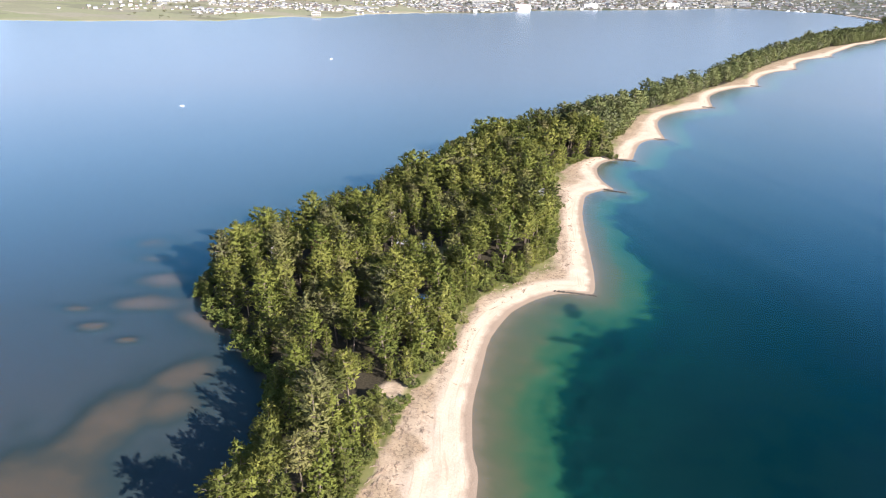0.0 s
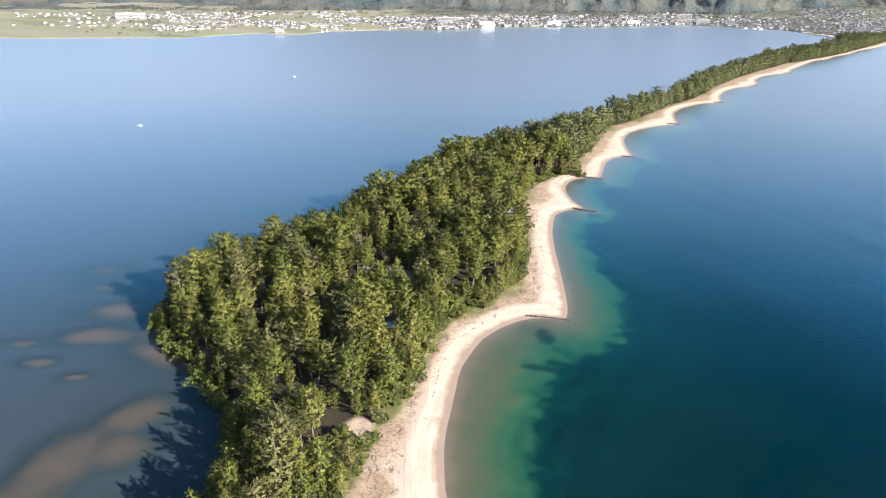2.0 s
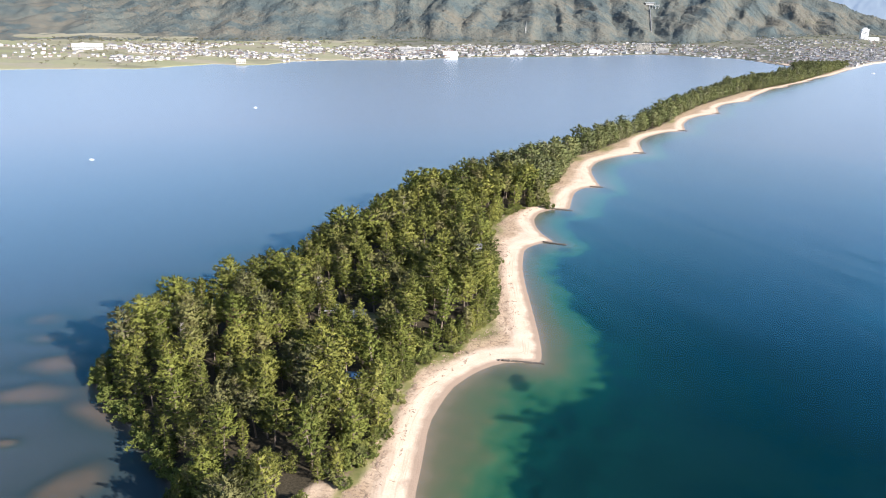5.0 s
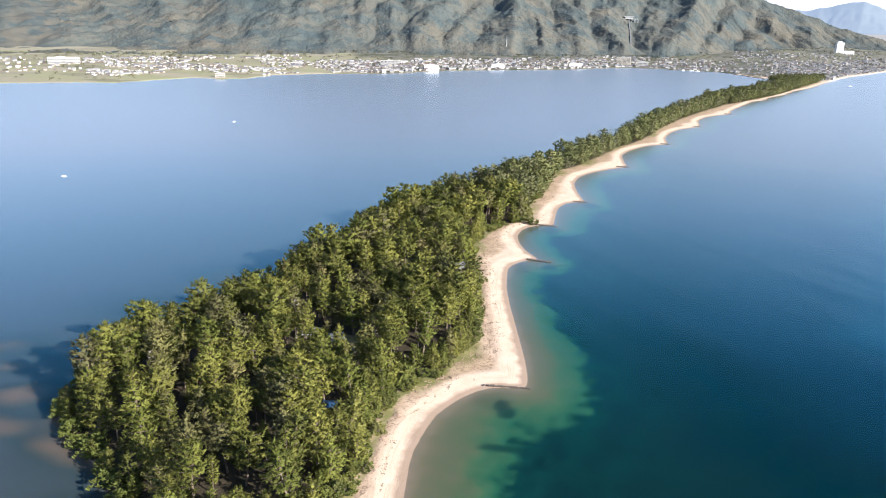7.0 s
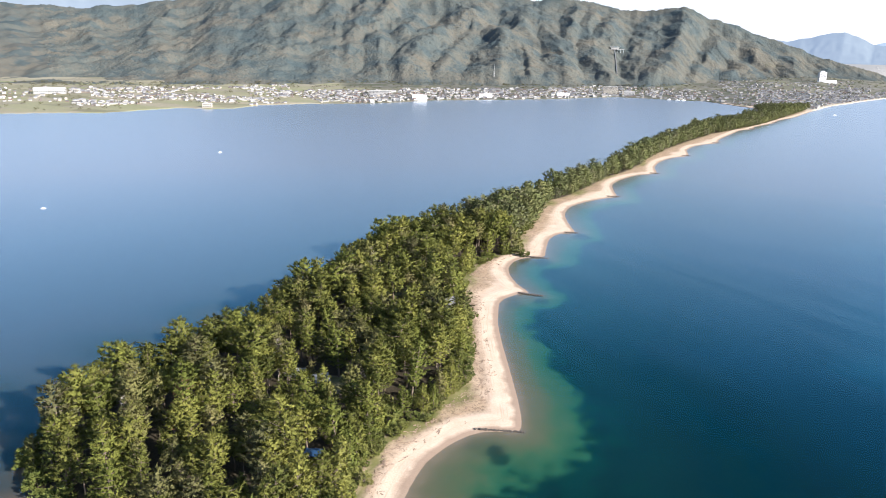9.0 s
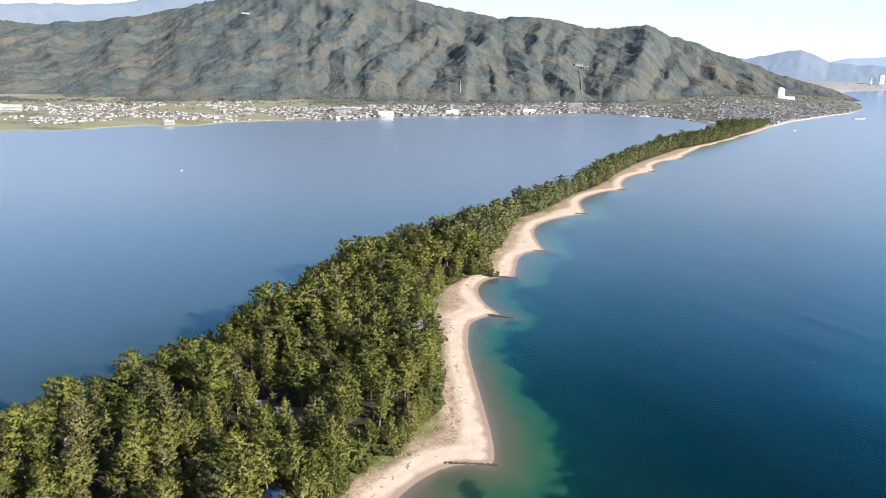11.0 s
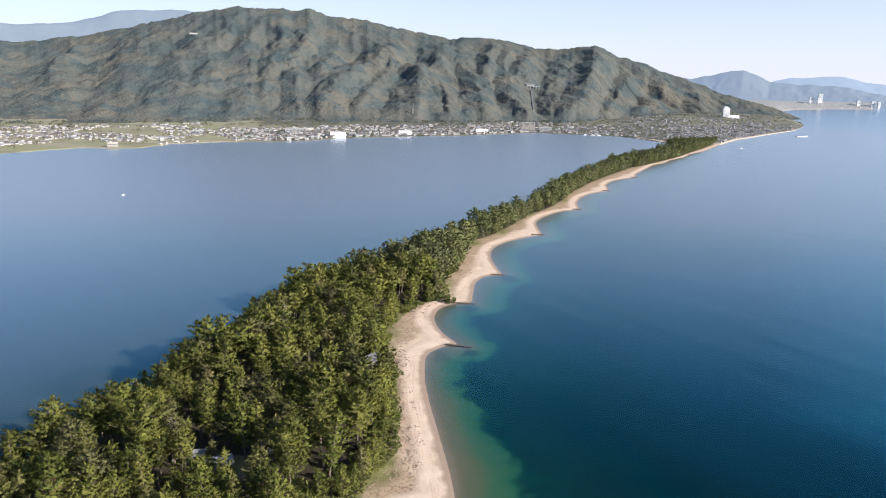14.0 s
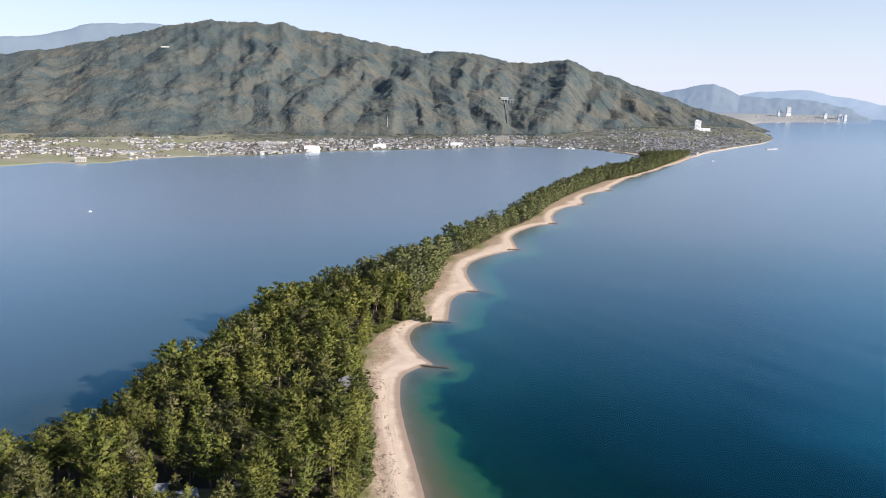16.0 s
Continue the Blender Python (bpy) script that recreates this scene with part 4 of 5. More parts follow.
(tv, tf), (cv, cf, cn) = pine_shape(seed=231, **KINDS[2][1])
rusty = ("rusty", KINDS[2][1]["h"], mesh_of("trunk", tv, tf, BARK, True), mesh_of("crown", cv, cf, RUST, True, normals=cn))
rust_at = int(np.argmin(np.hypot(x + 106, y - 158)))
LABEL = {"rusty": "dying pine with rust-brown needles among green pines", "slender": "tall slender pine with tiered olive-green needle tufts", "broad": "broad flat-topped pine with spreading green limbs", "full": "full rounded pine clothed low in needles", "open": "open-crowned pine with bare lower trunk", "skirted": "young bushy pine with needles down to the ground"}
for n, i in enumerate(seen_first):
    word, h0, trunk_me, crown_me = near_pines[(4 + 5 * int(g.integers(0, 3))) if edge[i] else int(g.integers(0, 4)) + 5 * int(g.integers(0, 3))]
    if i == rust_at:
        word, h0, trunk_me, crown_me = rusty
    s = stand[i] / h0
    tree = thing("pine_tree", LABEL[word], "tree", "pines of the spit", at=(x[i], y[i], tree_z[i] - 0.1))
    tree.rotation_euler = (0, 0, turn_of[i])
    tree.scale = (s * g.uniform(0.9, 1.1), s * g.uniform(0.9, 1.1), s)
    part("trunk", trunk_me, tree)
    part("crown", crown_me, tree)


def forest_stuff(name, label, xs, ys_, zs, hs, turns, shapes, seed, width=1.0, skirts=None, needles=NEEDLES):
    """Joins many pines into one crown mesh and one trunk mesh under one thing."""
    g = np.random.default_rng(seed)
    pick = g.integers(0, len(shapes) - 1, len(xs))
    if skirts is not None:
        pick = np.where(skirts, len(shapes) - 1, pick)
    cv, cf, cn, ct, tv, tf, nc, nt_ = [], [], [], [], [], [], 0, 0
    for i in range(len(xs)):
        h0, (wv, wf), (lv, lf, lnorm) = shapes[pick[i]]
        s, c, d = hs[i] / h0, math.cos(turns[i]), math.sin(turns[i])
        w = s * g.uniform(0.85, 1.25) * width
        m = np.array([[c * w, d * w, 0], [-d * w, c * w, 0], [0, 0, s]])
        o = (xs[i], ys_[i], zs[i] - 0.1)
        cv.append(lv @ m + o)
        cf.append(lf + nc)
        cn.append(lnorm @ np.array([[c, d, 0], [-d, c, 0], [0, 0, 1]]))
        ct.append(np.full(len(lv), g.uniform(0, 1)))
        nc += len(lv)
        tv.append(wv @ m + o)
        tf.append(wf + nt_)
        nt_ += len(wv)
    wood_thing = thing(name, label, "forest", kind="stuff")
    tagged(part("crowns", mesh_of("crowns", np.vstack(cv), np.vstack(cf), needles, True, {"tint": np.concatenate(ct)}, np.vstack(cn)), wood_thing), kind="stuff")
    tagged(part("trunks", mesh_of("trunks", np.vstack(tv), np.vstack(tf), BARK, True), wood_thing), kind="stuff")
    return wood_thing


middle = [(a["h"], *pine_shape(seed=300 + k, **dict(a, whorls=a["whorls"] - 1, tufts=a["tufts"] * 0.8, blades=4, size=0.85, slim=0.27, bough=4, heart=60))) for k, (w, a) in enumerate(KINDS[:4] + KINDS)]
rest = ~is_first
forest_stuff("pine_forest", "dense pine wood of mixed heights on the spit", x[rest], y[rest], tree_z[rest], stand[rest], turn_of[rest], middle, 401, skirts=edge[rest], needles=DEEP_NEEDLES)

x2, y2, g2 = scatter(wood_ring, 6.3, 430, 1830, -100, 640, 5)
dw2 = distance(x2, y2, wood)
ok = (dw2 > 1.2) & (distance(x2, y2, left) > 0.5)
x2, y2, dw2 = x2[ok], y2[ok], dw2[ok]
h2 = (np.interp(y2, (430, 1400, 1600, 1800), (18.5, 17.5, 14, 10)) + 2.5 * fbm(x2 / 60, y2 / 60, 137, 2) + g2.normal(0, 2.4, len(x2))) * (0.6 + 0.4 * smooth(0, 10, dw2))
slight = [(a["h"], *pine_shape(seed=330 + k, **dict(a, spread=a["spread"] * 1.1, whorls=7, limbs=5, tufts=6, blades=4, size=0.85, slim=0.34, low=0.08, bough=0, heart=50, flat=True))) for k, (w, a) in enumerate(KINDS + KINDS[1:3] + KINDS[4:])]
forest_stuff("pine_forest", "narrow pine wood running along the spit to the village", x2, y2, ground_at(x2, y2), h2, g2.uniform(0, 6.28, len(x2)), slight, 403, 1.05, skirts=dw2 < 9, needles=HAZY_NEEDLES)


# ---- shrubs at the wood's edge ----


def shrub_shape(seed, n=70):
    g = np.random.default_rng(seed)
    p = g.normal(0, 1, (n, 3))
    p /= np.linalg.norm(p, axis=1, keepdims=True)
    p *= g.uniform(0.5, 1.0, (n, 1)) ** 0.5
    p = p * [1.6, 1.5, 0.9] + [0, 0, 0.95]
    p += 0.35 * np.sin(p * 2.3 + seed)
    p = np.repeat(p, 7, 0)
    d = g.normal(0, 1, p.shape)
    d[:, 2] = np.abs(d[:, 2])
    d /= np.linalg.norm(d, axis=1, keepdims=True)
    s = np.cross(d, g.normal(0, 1, p.shape))
    s /= np.linalg.norm(s, axis=1, keepdims=True)
    z = 0.5
    v = np.stack([p - d * z * 0.2 + s * z * 0.3, p + d * z, p - d * z * 0.2 - s * z * 0.3], 1).reshape(-1, 3)
    v[:, 2] = np.maximum(v[:, 2], 0.02)
    i = np.arange(len(p))[:, None] * 3
    return v, np.hstack([i, i + 1, i + 2])


shrub_meshes = []
for k in range(4):
    v, f = shrub_shape(500 + k)
    stems = Soup()
    gs = np.random.default_rng(540 + k)
    for j in range(6):
        a, q = gs.uniform(0, 6.28), gs.uniform(0.4, 1.0)
        stems.add(*tube([(0, 0, -0.15), (0.4 * q * math.cos(a), 0.4 * q * math.sin(a), 0.6), (q * math.cos(a), q * math.sin(a), 1.3)], [0.06, 0.04, 0.015], 4))
    shrub_meshes.append((mesh_of("stems", np.vstack(stems.v), np.vstack(stems.f), BARK, True), mesh_of("leaves", v, f, SHRUB)))


def shrub(px, py, size, k, turn):
    if not clear_of_glades(np.array([px]), np.array([py]))[0]:
        return
    ob = thing("shrub", "rounded green shrub at the edge of the shore", "shrub", "shrubs along the beach", at=(px, py, float(ground_at(np.array([px]), np.array([py]))[0])))
    ob.rotation_euler = (0, 0, turn)
    ob.scale = (size, size, size * 0.9)
    part("stems", shrub_meshes[k][0], ob)
    part("leaves", shrub_meshes[k][1], ob)


for i in range(0, len(wood), 1):
    px, py = wood[i]
    if 40 < py < 470:
        for j in range(2 if i % 3 else 3):
            inward = g.uniform(-0.3, 4.5)
            shrub(px - inward, py + g.uniform(-3, 3), g.uniform(0.8, 1.9), int(g.integers(0, 4)), g.uniform(0, 6.28))
for k in range(95):
    px, py = wood[int(g.integers(0, len(wood)))]
    while not 40 < py < 340:
        px, py = wood[int(g.integers(0, len(wood)))]
    shrub(px - g.uniform(3, 11), py + g.uniform(-3, 3), g.uniform(1.2, 2.4), int(g.integers(0, 4)), g.uniform(0, 6.28))
shrub(-9.5, 394, 2.0, 1, 0.4)
shrub(-12, 396, 2.2, 2, 1.4)
shrub(-46, 90, 1.2, 0, 2.0)
for k, (px, py) in enumerate(((-47, 180), (-50, 183.5), (-45, 178), (-52.5, 186), (-48, 186.5), (-55, 184), (-49, 179), (-44, 181.5))):
    shrub(px, py, 2.3 + 0.15 * (k % 3), k % 4, 0.9 * k)

# low growth that overhangs the lagoon shore
shore_leaves, shore_stems = Soup(), Soup()
low_growth = [shrub_shape(580 + k, 60) for k in range(3)]
for i in range(0, len(left)):
    px, py = left[i]
    if 30 < py < 290:
        for j in range(2):
            qx, qy, size, turn = px + g.uniform(0.0, 3.2), py + g.uniform(-3, 3), g.uniform(1.3, 2.5), g.uniform(0, 6.28)
            v, f = low_growth[(i + j) % 3]
            c, d = math.cos(turn) * size, math.sin(turn) * size
            base = np.array((qx, qy, float(ground_at(np.array([qx]), np.array([qy]))[0])))
            shore_leaves.add(np.column_stack([v[:, 0] * c - v[:, 1] * d, v[:, 0] * d + v[:, 1] * c, v[:, 2] * size]) + base, f)
            for k in range(3):
                shore_stems.add(*tube([base - [0, 0, 0.2], base + [0.5 * math.cos(turn + 2.1 * k), 0.5 * math.sin(turn + 2.1 * k), 0.7 * size], base + [math.cos(turn + 2.1 * k), math.sin(turn + 2.1 * k), 1.2 * size]], [0.09, 0.06, 0.02], 4))
undergrowth = thing("shore_undergrowth", "green undergrowth overhanging the lagoon water", "undergrowth", kind="stuff")
tagged(part("leaves", shore_leaves.mesh("leaves", SHRUB), undergrowth), kind="stuff")
tagged(part("stems", shore_stems.mesh("stems", BARK, True), undergrowth), kind="stuff")

# ---- dead pines ----


def dead_pine(px, py, h, seed):
    g = np.random.default_rng(seed)
    ob = thing("dead_pine", "bare bleached dead pine among green pines", "tree", "dead pines", at=(px, py, 1.8))
    ks = np.linspace(0, 1, 6)
    ax = np.column_stack([np.cumsum(g.normal(0, 0.2, 6)), np.cumsum(g.normal(0, 0.2, 6)), ks * h])
    trunk = part("trunk", Soup().add(*tube(ax, 0.2 * (1.05 - ks), 6)).mesh("trunk", DEADWOOD, True), ob)
    for j in range(16):
        f, a = g.uniform(0.4, 0.97), g.uniform(0, 6.28)
        c = np.array([np.interp(f, ks, ax[:, i]) for i in range(3)])
        ln = (1.1 - f) * h * 0.3 + 0.6
        limb = Soup().add(*tube([c, c + [0.6 * ln * math.cos(a), 0.6 * ln * math.sin(a), 0.2 * ln], c + [ln * math.cos(a + 0.3), ln * math.sin(a + 0.3), 0.45 * ln]], [0.09, 0.06, 0.02], 4))
        part("limb", limb.mesh("limb", DEADWOOD, True), trunk)


for px, py, h in ((-101, 300, 19), (-84, 318, 20), (-112, 262, 17), (-90, 200, 17), (-120, 150, 16)):
    dead_pine(px, py, h, int(abs(px * py)))

# ---- groins: rows of dark rocks ----


def rock_mesh(seed):
    g = np.random.default_rng(seed)
    bm = bmesh.new()
    bmesh.ops.create_icosphere(bm, subdivisions=1, radius=0.5)
    for v in bm.verts:
        v.co = Vector((v.co.x * 1.3, v.co.y, v.co.z * 0.75)) * float(g.uniform(0.78, 1.2))
    me = bpy.data.meshes.new("rock")
    bm.to_mesh(me)
    bm.free()
    me.materials.append(ROCK)
    return me


rocks = [rock_mesh(600 + k) for k in range(6)]


def groin(x0, y0, x1, y1, wide, size, sunk=0.2):
    ob = thing("rock_groin", "low groin of dark boulders running off the sand", "groin", "groins of the beach", at=(x0, y0, 0))
    ln = math.hypot(x1 - x0, y1 - y0)
    n = int(ln / size * wide * 6)
    ux, uy = (x1 - x0) / ln, (y1 - y0) / ln
    for j in range(n):
        s, w = g.uniform(0, 1), g.normal(0, 0.38) * wide * size
        r = part("rock", rocks[int(g.integers(0, 6))], ob)
        gz_ = 0.42 - 0.6 * s
        r.location = (ux * ln * s - uy * w, uy * ln * s + ux * w, max(-0.1, gz_) + sunk * g.uniform(0.2, 1.0) - abs(w) * 0.15)
        r.rotation_euler = (g.uniform(-0.4, 0.4), g.uniform(-0.4, 0.4), g.uniform(0, 6.28))
        k = size * g.uniform(0.6, 1.3)
        r.scale = (k, k, k)


for row in ((-16.5, 180.8, -0.5, 182.3, 0.9, 0.6), (-9, 324.5, 3.5, 323.2, 1.0, 0.75), (-7.5, 394.5, 5.5, 394.8, 1.2, 0.85), (16, 462, 25, 463.5, 1.2, 0.85), (54, 602, 64, 604.5, 1.3, 1.3), (106, 742, 116, 744, 1.3, 1.4), (162, 892, 173, 895, 1.3, 1.6), (228, 1041, 238, 1044.5, 1.2, 1.8), (331, 1269, 341, 1273, 1.2, 2.0), (406, 1413, 416, 1418, 1.2, 2.0)):
    groin(*row)

# ---- drift litter on the upper beach ----
drift = Soup()
gd = np.random.default_rng(77)
for i in range(len(wood) - 1):
    px, py = wood[i]
    if not 40 < py < 470:
        continue
    heading = math.atan2(wood[i + 1][1] - py, wood[i + 1][0] - px)
    for j in range(12):
        # tufts of wrack, strung along the shore
        off = abs(gd.normal(0, 1)) * 2.6 + 1.2 + (5.0 if j > 8 else 0)
        cx, cy, lie = px + off, py + gd.uniform(-3, 3), heading + gd.normal(0, 0.5)
        for m in range(int(gd.integers(3, 9))):
            along, wide_ = gd.normal(0, 0.7), gd.normal(0, 0.16)
            qx, qy = cx + math.cos(lie) * along - math.sin(lie) * wide_, cy + math.sin(lie) * along + math.cos(lie) * wide_
            drift.box(-gd.uniform(0.12, 0.4), -gd.uniform(0.04, 0.11), 0.0, gd.uniform(0.12, 0.4), gd.uniform(0.04, 0.11), gd.uniform(0.05, 0.16), lie + gd.normal(0, 0.4), (qx, qy, 1.08))
DRIFT = simple("drift_litter", (0.34, 0.245, 0.175), 0.95, 0.4, 0.8)
dv = np.vstack(drift.v)
centre = dv.reshape(-1, 8, 3).mean(1)
dr = distance(centre[:, 0], centre[:, 1], right)
floor_z = np.minimum(np.where(dr < 4.5, dr * 0.115, 0.5175 + (dr - 4.5) * 0.06), 1.9)
keep = (dr > 6) & inside(centre[:, 0], centre[:, 1], land_ring)
dv = dv.reshape(-1, 8, 3)
dv[:, :, 2] += (floor_z - 1.08)[:, None]
dv = dv[keep].reshape(-1, 3)
box_faces = np.array([(0, 3, 2, 1), (4, 5, 6, 7), (0, 1, 5, 4), (1, 2, 6, 5), (2, 3, 7, 6), (3, 0, 4, 7)])
df = (np.arange(len(dv) // 8)[:, None, None] * 8 + box_faces[None]).reshape(-1, 4)
tagged(new("drift_litter", mesh_of("drift_litter", dv, df, DRIFT)), "scattered driftwood and dry seaweed on the upper beach", "debris", kind="stuff")

# ---- village and buildings of the far shore ----
WALL_WHITE = simple("white_render", (0.42, 0.405, 0.385), 0.8, 0.1, 0.2)
WALL_BRIGHT = simple("fresh_white_paint", (0.82, 0.81, 0.79), 0.7, 0.05, 0.2)
WALL_CREAM = simple("cream_render", (0.45, 0.405, 0.34), 0.8, 0.15, 0.2)
WALL_WOOD = simple("weathered_boards", (0.20, 0.16, 0.13), 0.85, 0.25, 0.4)
ROOF_DARK = simple("dark_roof_tiles", (0.145, 0.138, 0.138), 0.5, 0.3, 0.5)
ROOF_GREY = simple("grey_roof_tiles", (0.25, 0.247, 0.25), 0.5, 0.25, 0.5)
ROOF_BROWN = simple("brown_roof_tiles", (0.17, 0.11, 0.085), 0.6, 0.25, 0.5)
PANE = simple("dark_window_pane", (0.04, 0.05, 0.06), 0.15, 0.2, 0.5, spec=0.5)
CONCRETE = simple("pale_concrete", (0.48, 0.46, 0.43), 0.85, 0.15, 0.3)
STEEL = simple("painted_steel", (0.62, 0.63, 0.64), 0.45, 0.1, 0.3, metal=0.3)
BOAT_WHITE = simple("white_gelcoat", (0.66, 0.66, 0.65), 0.3, 0.05, 0.5)
BOAT_TRIM = simple("blue_boat_trim", (0.05, 0.12, 0.28), 0.4, 0.15, 0.5)
THATCH = simple("brown_shelter_roof", (0.34, 0.25, 0.17), 0.9, 0.25, 1.2)
TARP = simple("blue_tarpaulin", (0.02, 0.055, 0.12), 0.5, 0.25, 0.9)


def house_parts(w, d, e, ridge, wall, roof):
    """Walls with gables, a pitched roof with overhang and thickness."""
    a, b = w / 2, d / 2
    walls = Soup().box(-a, -b, -1.5, a, b, e)
    walls.add([(-a, -b, e), (-a, b, e), (-a, 0, e + ridge * 0.93), (-a + 0.2, -b, e), (-a + 0.2, b, e), (-a + 0.2, 0, e + ridge * 0.93)], [(0, 2, 1, 1), (3, 4, 5, 5), (0, 3, 5, 2), (1, 2, 5, 4)])
    walls.add([(a, -b, e), (a, b, e), (a, 0, e + ridge * 0.93), (a - 0.2, -b, e), (a - 0.2, b, e), (a - 0.2, 0, e + ridge * 0.93)], [(0, 1, 2, 2), (3, 5, 4, 4), (0, 2, 5, 3), (1, 4, 5, 2)])
    top = Soup()
    o, t = 0.7, 0.3
    for s in (-1, 1):
        drop = ridge * (b + o) / b - ridge
        v = [(-a - o, 0, e + ridge), (a + o, 0, e + ridge), (a + o, s * (b + o), e - drop), (-a - o, s * (b + o), e - drop)]
        v = v + [(p, q, r + t) for p, q, r in v]
        f = [(0, 3, 2, 1), (4, 5, 6, 7), (0, 1, 5, 4), (1, 2, 6, 5), (2, 3, 7, 6), (3, 0, 4, 7)]
        top.add(v, [tuple(reversed(q)) for q in f] if s > 0 else f)
    return [("wall", walls, wall), ("roof", top, roof)]


def block_parts(w, d, h, wall):
    a, b = w / 2, d / 2
    body = Soup().box(-a, -b, -2, a, b, h)
    cap = Soup().box(-a - 0.2, -b - 0.2, h, a + 0.2, -b + 0.2, h + 0.7).box(-a - 0.2, b - 0.2, h, a + 0.2, b + 0.2, h + 0.7).box(-a - 0.2, -b + 0.2, h, -a + 0.2, b - 0.2, h + 0.7).box(a - 0.2, -b + 0.2, h, a + 0.2, b - 0.2, h + 0.7).box(-a * 0.3, -b * 0.4, h, a * 0.1, b * 0.2, h + 2.2)
    pane = Soup()
    for zc in np.arange(1.0, h - 1.4, 3.2):
        for s in (-1, 1):
            for k in np.arange(-a + 1, a - 2.4, 3.4):
                pane.box(k, s * b - 0.05, zc, k + 2.2, s * b + 0.05, zc + 1.5)
        for s in (-1, 1):
            for k in np.arange(-b + 1, b - 2.4, 3.4):
                pane.box(s * a - 0.05, k, zc, s * a + 0.05, k + 2.2, zc + 1.5)
    return [("wall", body, wall), ("parapet", cap, CONCRETE), ("windows", pane, PANE)]


STYLES = [("white-walled house under a dark tiled gable roof", house_parts(12, 8.5, 5.6, 2.6, WALL_WHITE, ROOF_DARK)), ("cream house under a grey tiled gable roof", house_parts(14, 9, 5.4, 2.8, WALL_CREAM, ROOF_GREY)),
          ("boarded house under a dark tiled roof", house_parts(11, 8, 4.2, 2.5, WALL_WOOD, ROOF_DARK)), ("white house under a brown tiled roof", house_parts(11, 9, 5.8, 2.4, WALL_WHITE, ROOF_BROWN)),
          ("low grey-roofed storehouse with white walls", house_parts(17, 8, 3.8, 2.0, WALL_WHITE, ROOF_GREY)), ("white flat-roofed village block", block_parts(15, 11, 8.5, WALL_WHITE))]
built = [(label, [(n, s.mesh(n, m)) for n, s, m in parts]) for label, parts in STYLES]

gv = np.random.default_rng(909)
sites = []


def settle(n, a0, a1, lo, hi, gap):
    """House sites by bearing and distance behind the shore, kept apart."""
    tries = 0
    while n > 0 and tries < 20000:
        tries += 1
        a = gv.uniform(a0, a1)
        r = float(table(SHORE, a)) + lo + (hi - lo) * gv.uniform() ** 1.25
        if r > float(table(FOOT, a)) + 40:
            continue
        px, py = polar(a, r)
        if a < -18 and float(fbm(np.array(px / 110), np.array(py / 70), 951, 2)) < -0.3:
            continue
        if sites and min((px - s[0]) ** 2 + (py - s[1]) ** 2 for s in sites) < gap**2:
            continue
        sites.append((float(px), float(py), float(plain_z(np.array(a), np.array(r)))))
        n -= 1


settle(700, -16.5, 3, 10, 330, 8)
settle(330, 2, 14.5, 10, 380, 9.5)
settle(230, -23, -14, 10, 320, 7)
settle(760, 14.6, 21.5, 40, 600, 7)
settle(70, 20, 23.0, 30, 260, 11)
settle(600, -35, -20, 110, 500, 6)
settle(110, -44, -33, 180, 520, 9)
settle(220, 12, 20.5, 350, 1000, 12)
sites.sort(key=lambda s: s[0] ** 2 + s[1] ** 2)
weights = [0.2, 0.24, 0.3, 0.1, 0.08, 0.08]
walls_by, count = {}, 0
for n, (px, py, pz) in enumerate(sites):
    k = int(gv.choice(6, p=weights))
    turn = math.atan2(-px, py) + gv.choice([0.0, 1.57, 0.35, -0.3]) + gv.normal(0, 0.12)
    s = gv.uniform(0.42, 0.7) * (0.85 if px < -450 else 0.82 if px > 450 else 1.0)
    if n < 300:
        label, meshes = built[k]
        ob = thing("house", label, "house", "village houses", at=(px, py, pz))
        ob.rotation_euler, ob.scale = (0, 0, turn), (s, s, s)
        for nm, me in meshes:
            tagged(part(nm, me, ob), kind="stuff" if nm == "windows" else "")
    else:
        for nm, soup, mat in STYLES[k][1]:
            v, f = np.vstack(soup.v), np.vstack(soup.f)
            c, d = math.cos(turn), math.sin(turn)
            v = np.column_stack([v[:, 0] * c - v[:, 1] * d, v[:, 0] * d + v[:, 1] * c, v[:, 2]]) * s + (px, py, pz)
            walls_by.setdefault((nm.rstrip("s"), mat.name), (mat, Soup()))[1].add(v, f)
village = thing("village", "packed roofs and white walls of the far village", "village", kind="stuff")
for (nm, _), (mat, soup) in walls_by.items():
    tagged(part(nm + "s", soup.mesh(nm + "s", mat), village), kind="stuff")


def big_building(name, label, az_, r, w, d, h, turn, wall, lift=0.0, glazed=True):
    px, py = polar(az_, r)
    z = float(plain_z(np.array(az_), np.array(float(r)))) + lift
    ob = thing(name, label, "building", at=(float(px), float(py), z))
    ob.rotation_euler = (0, 0, turn)
    for nm, soup, mat in block_parts(w, d, h, wall)[: 3 if glazed else 2]:
        tagged(part(nm, soup.mesh(nm, mat), ob), kind="stuff" if nm == "windows" else "")
    return ob


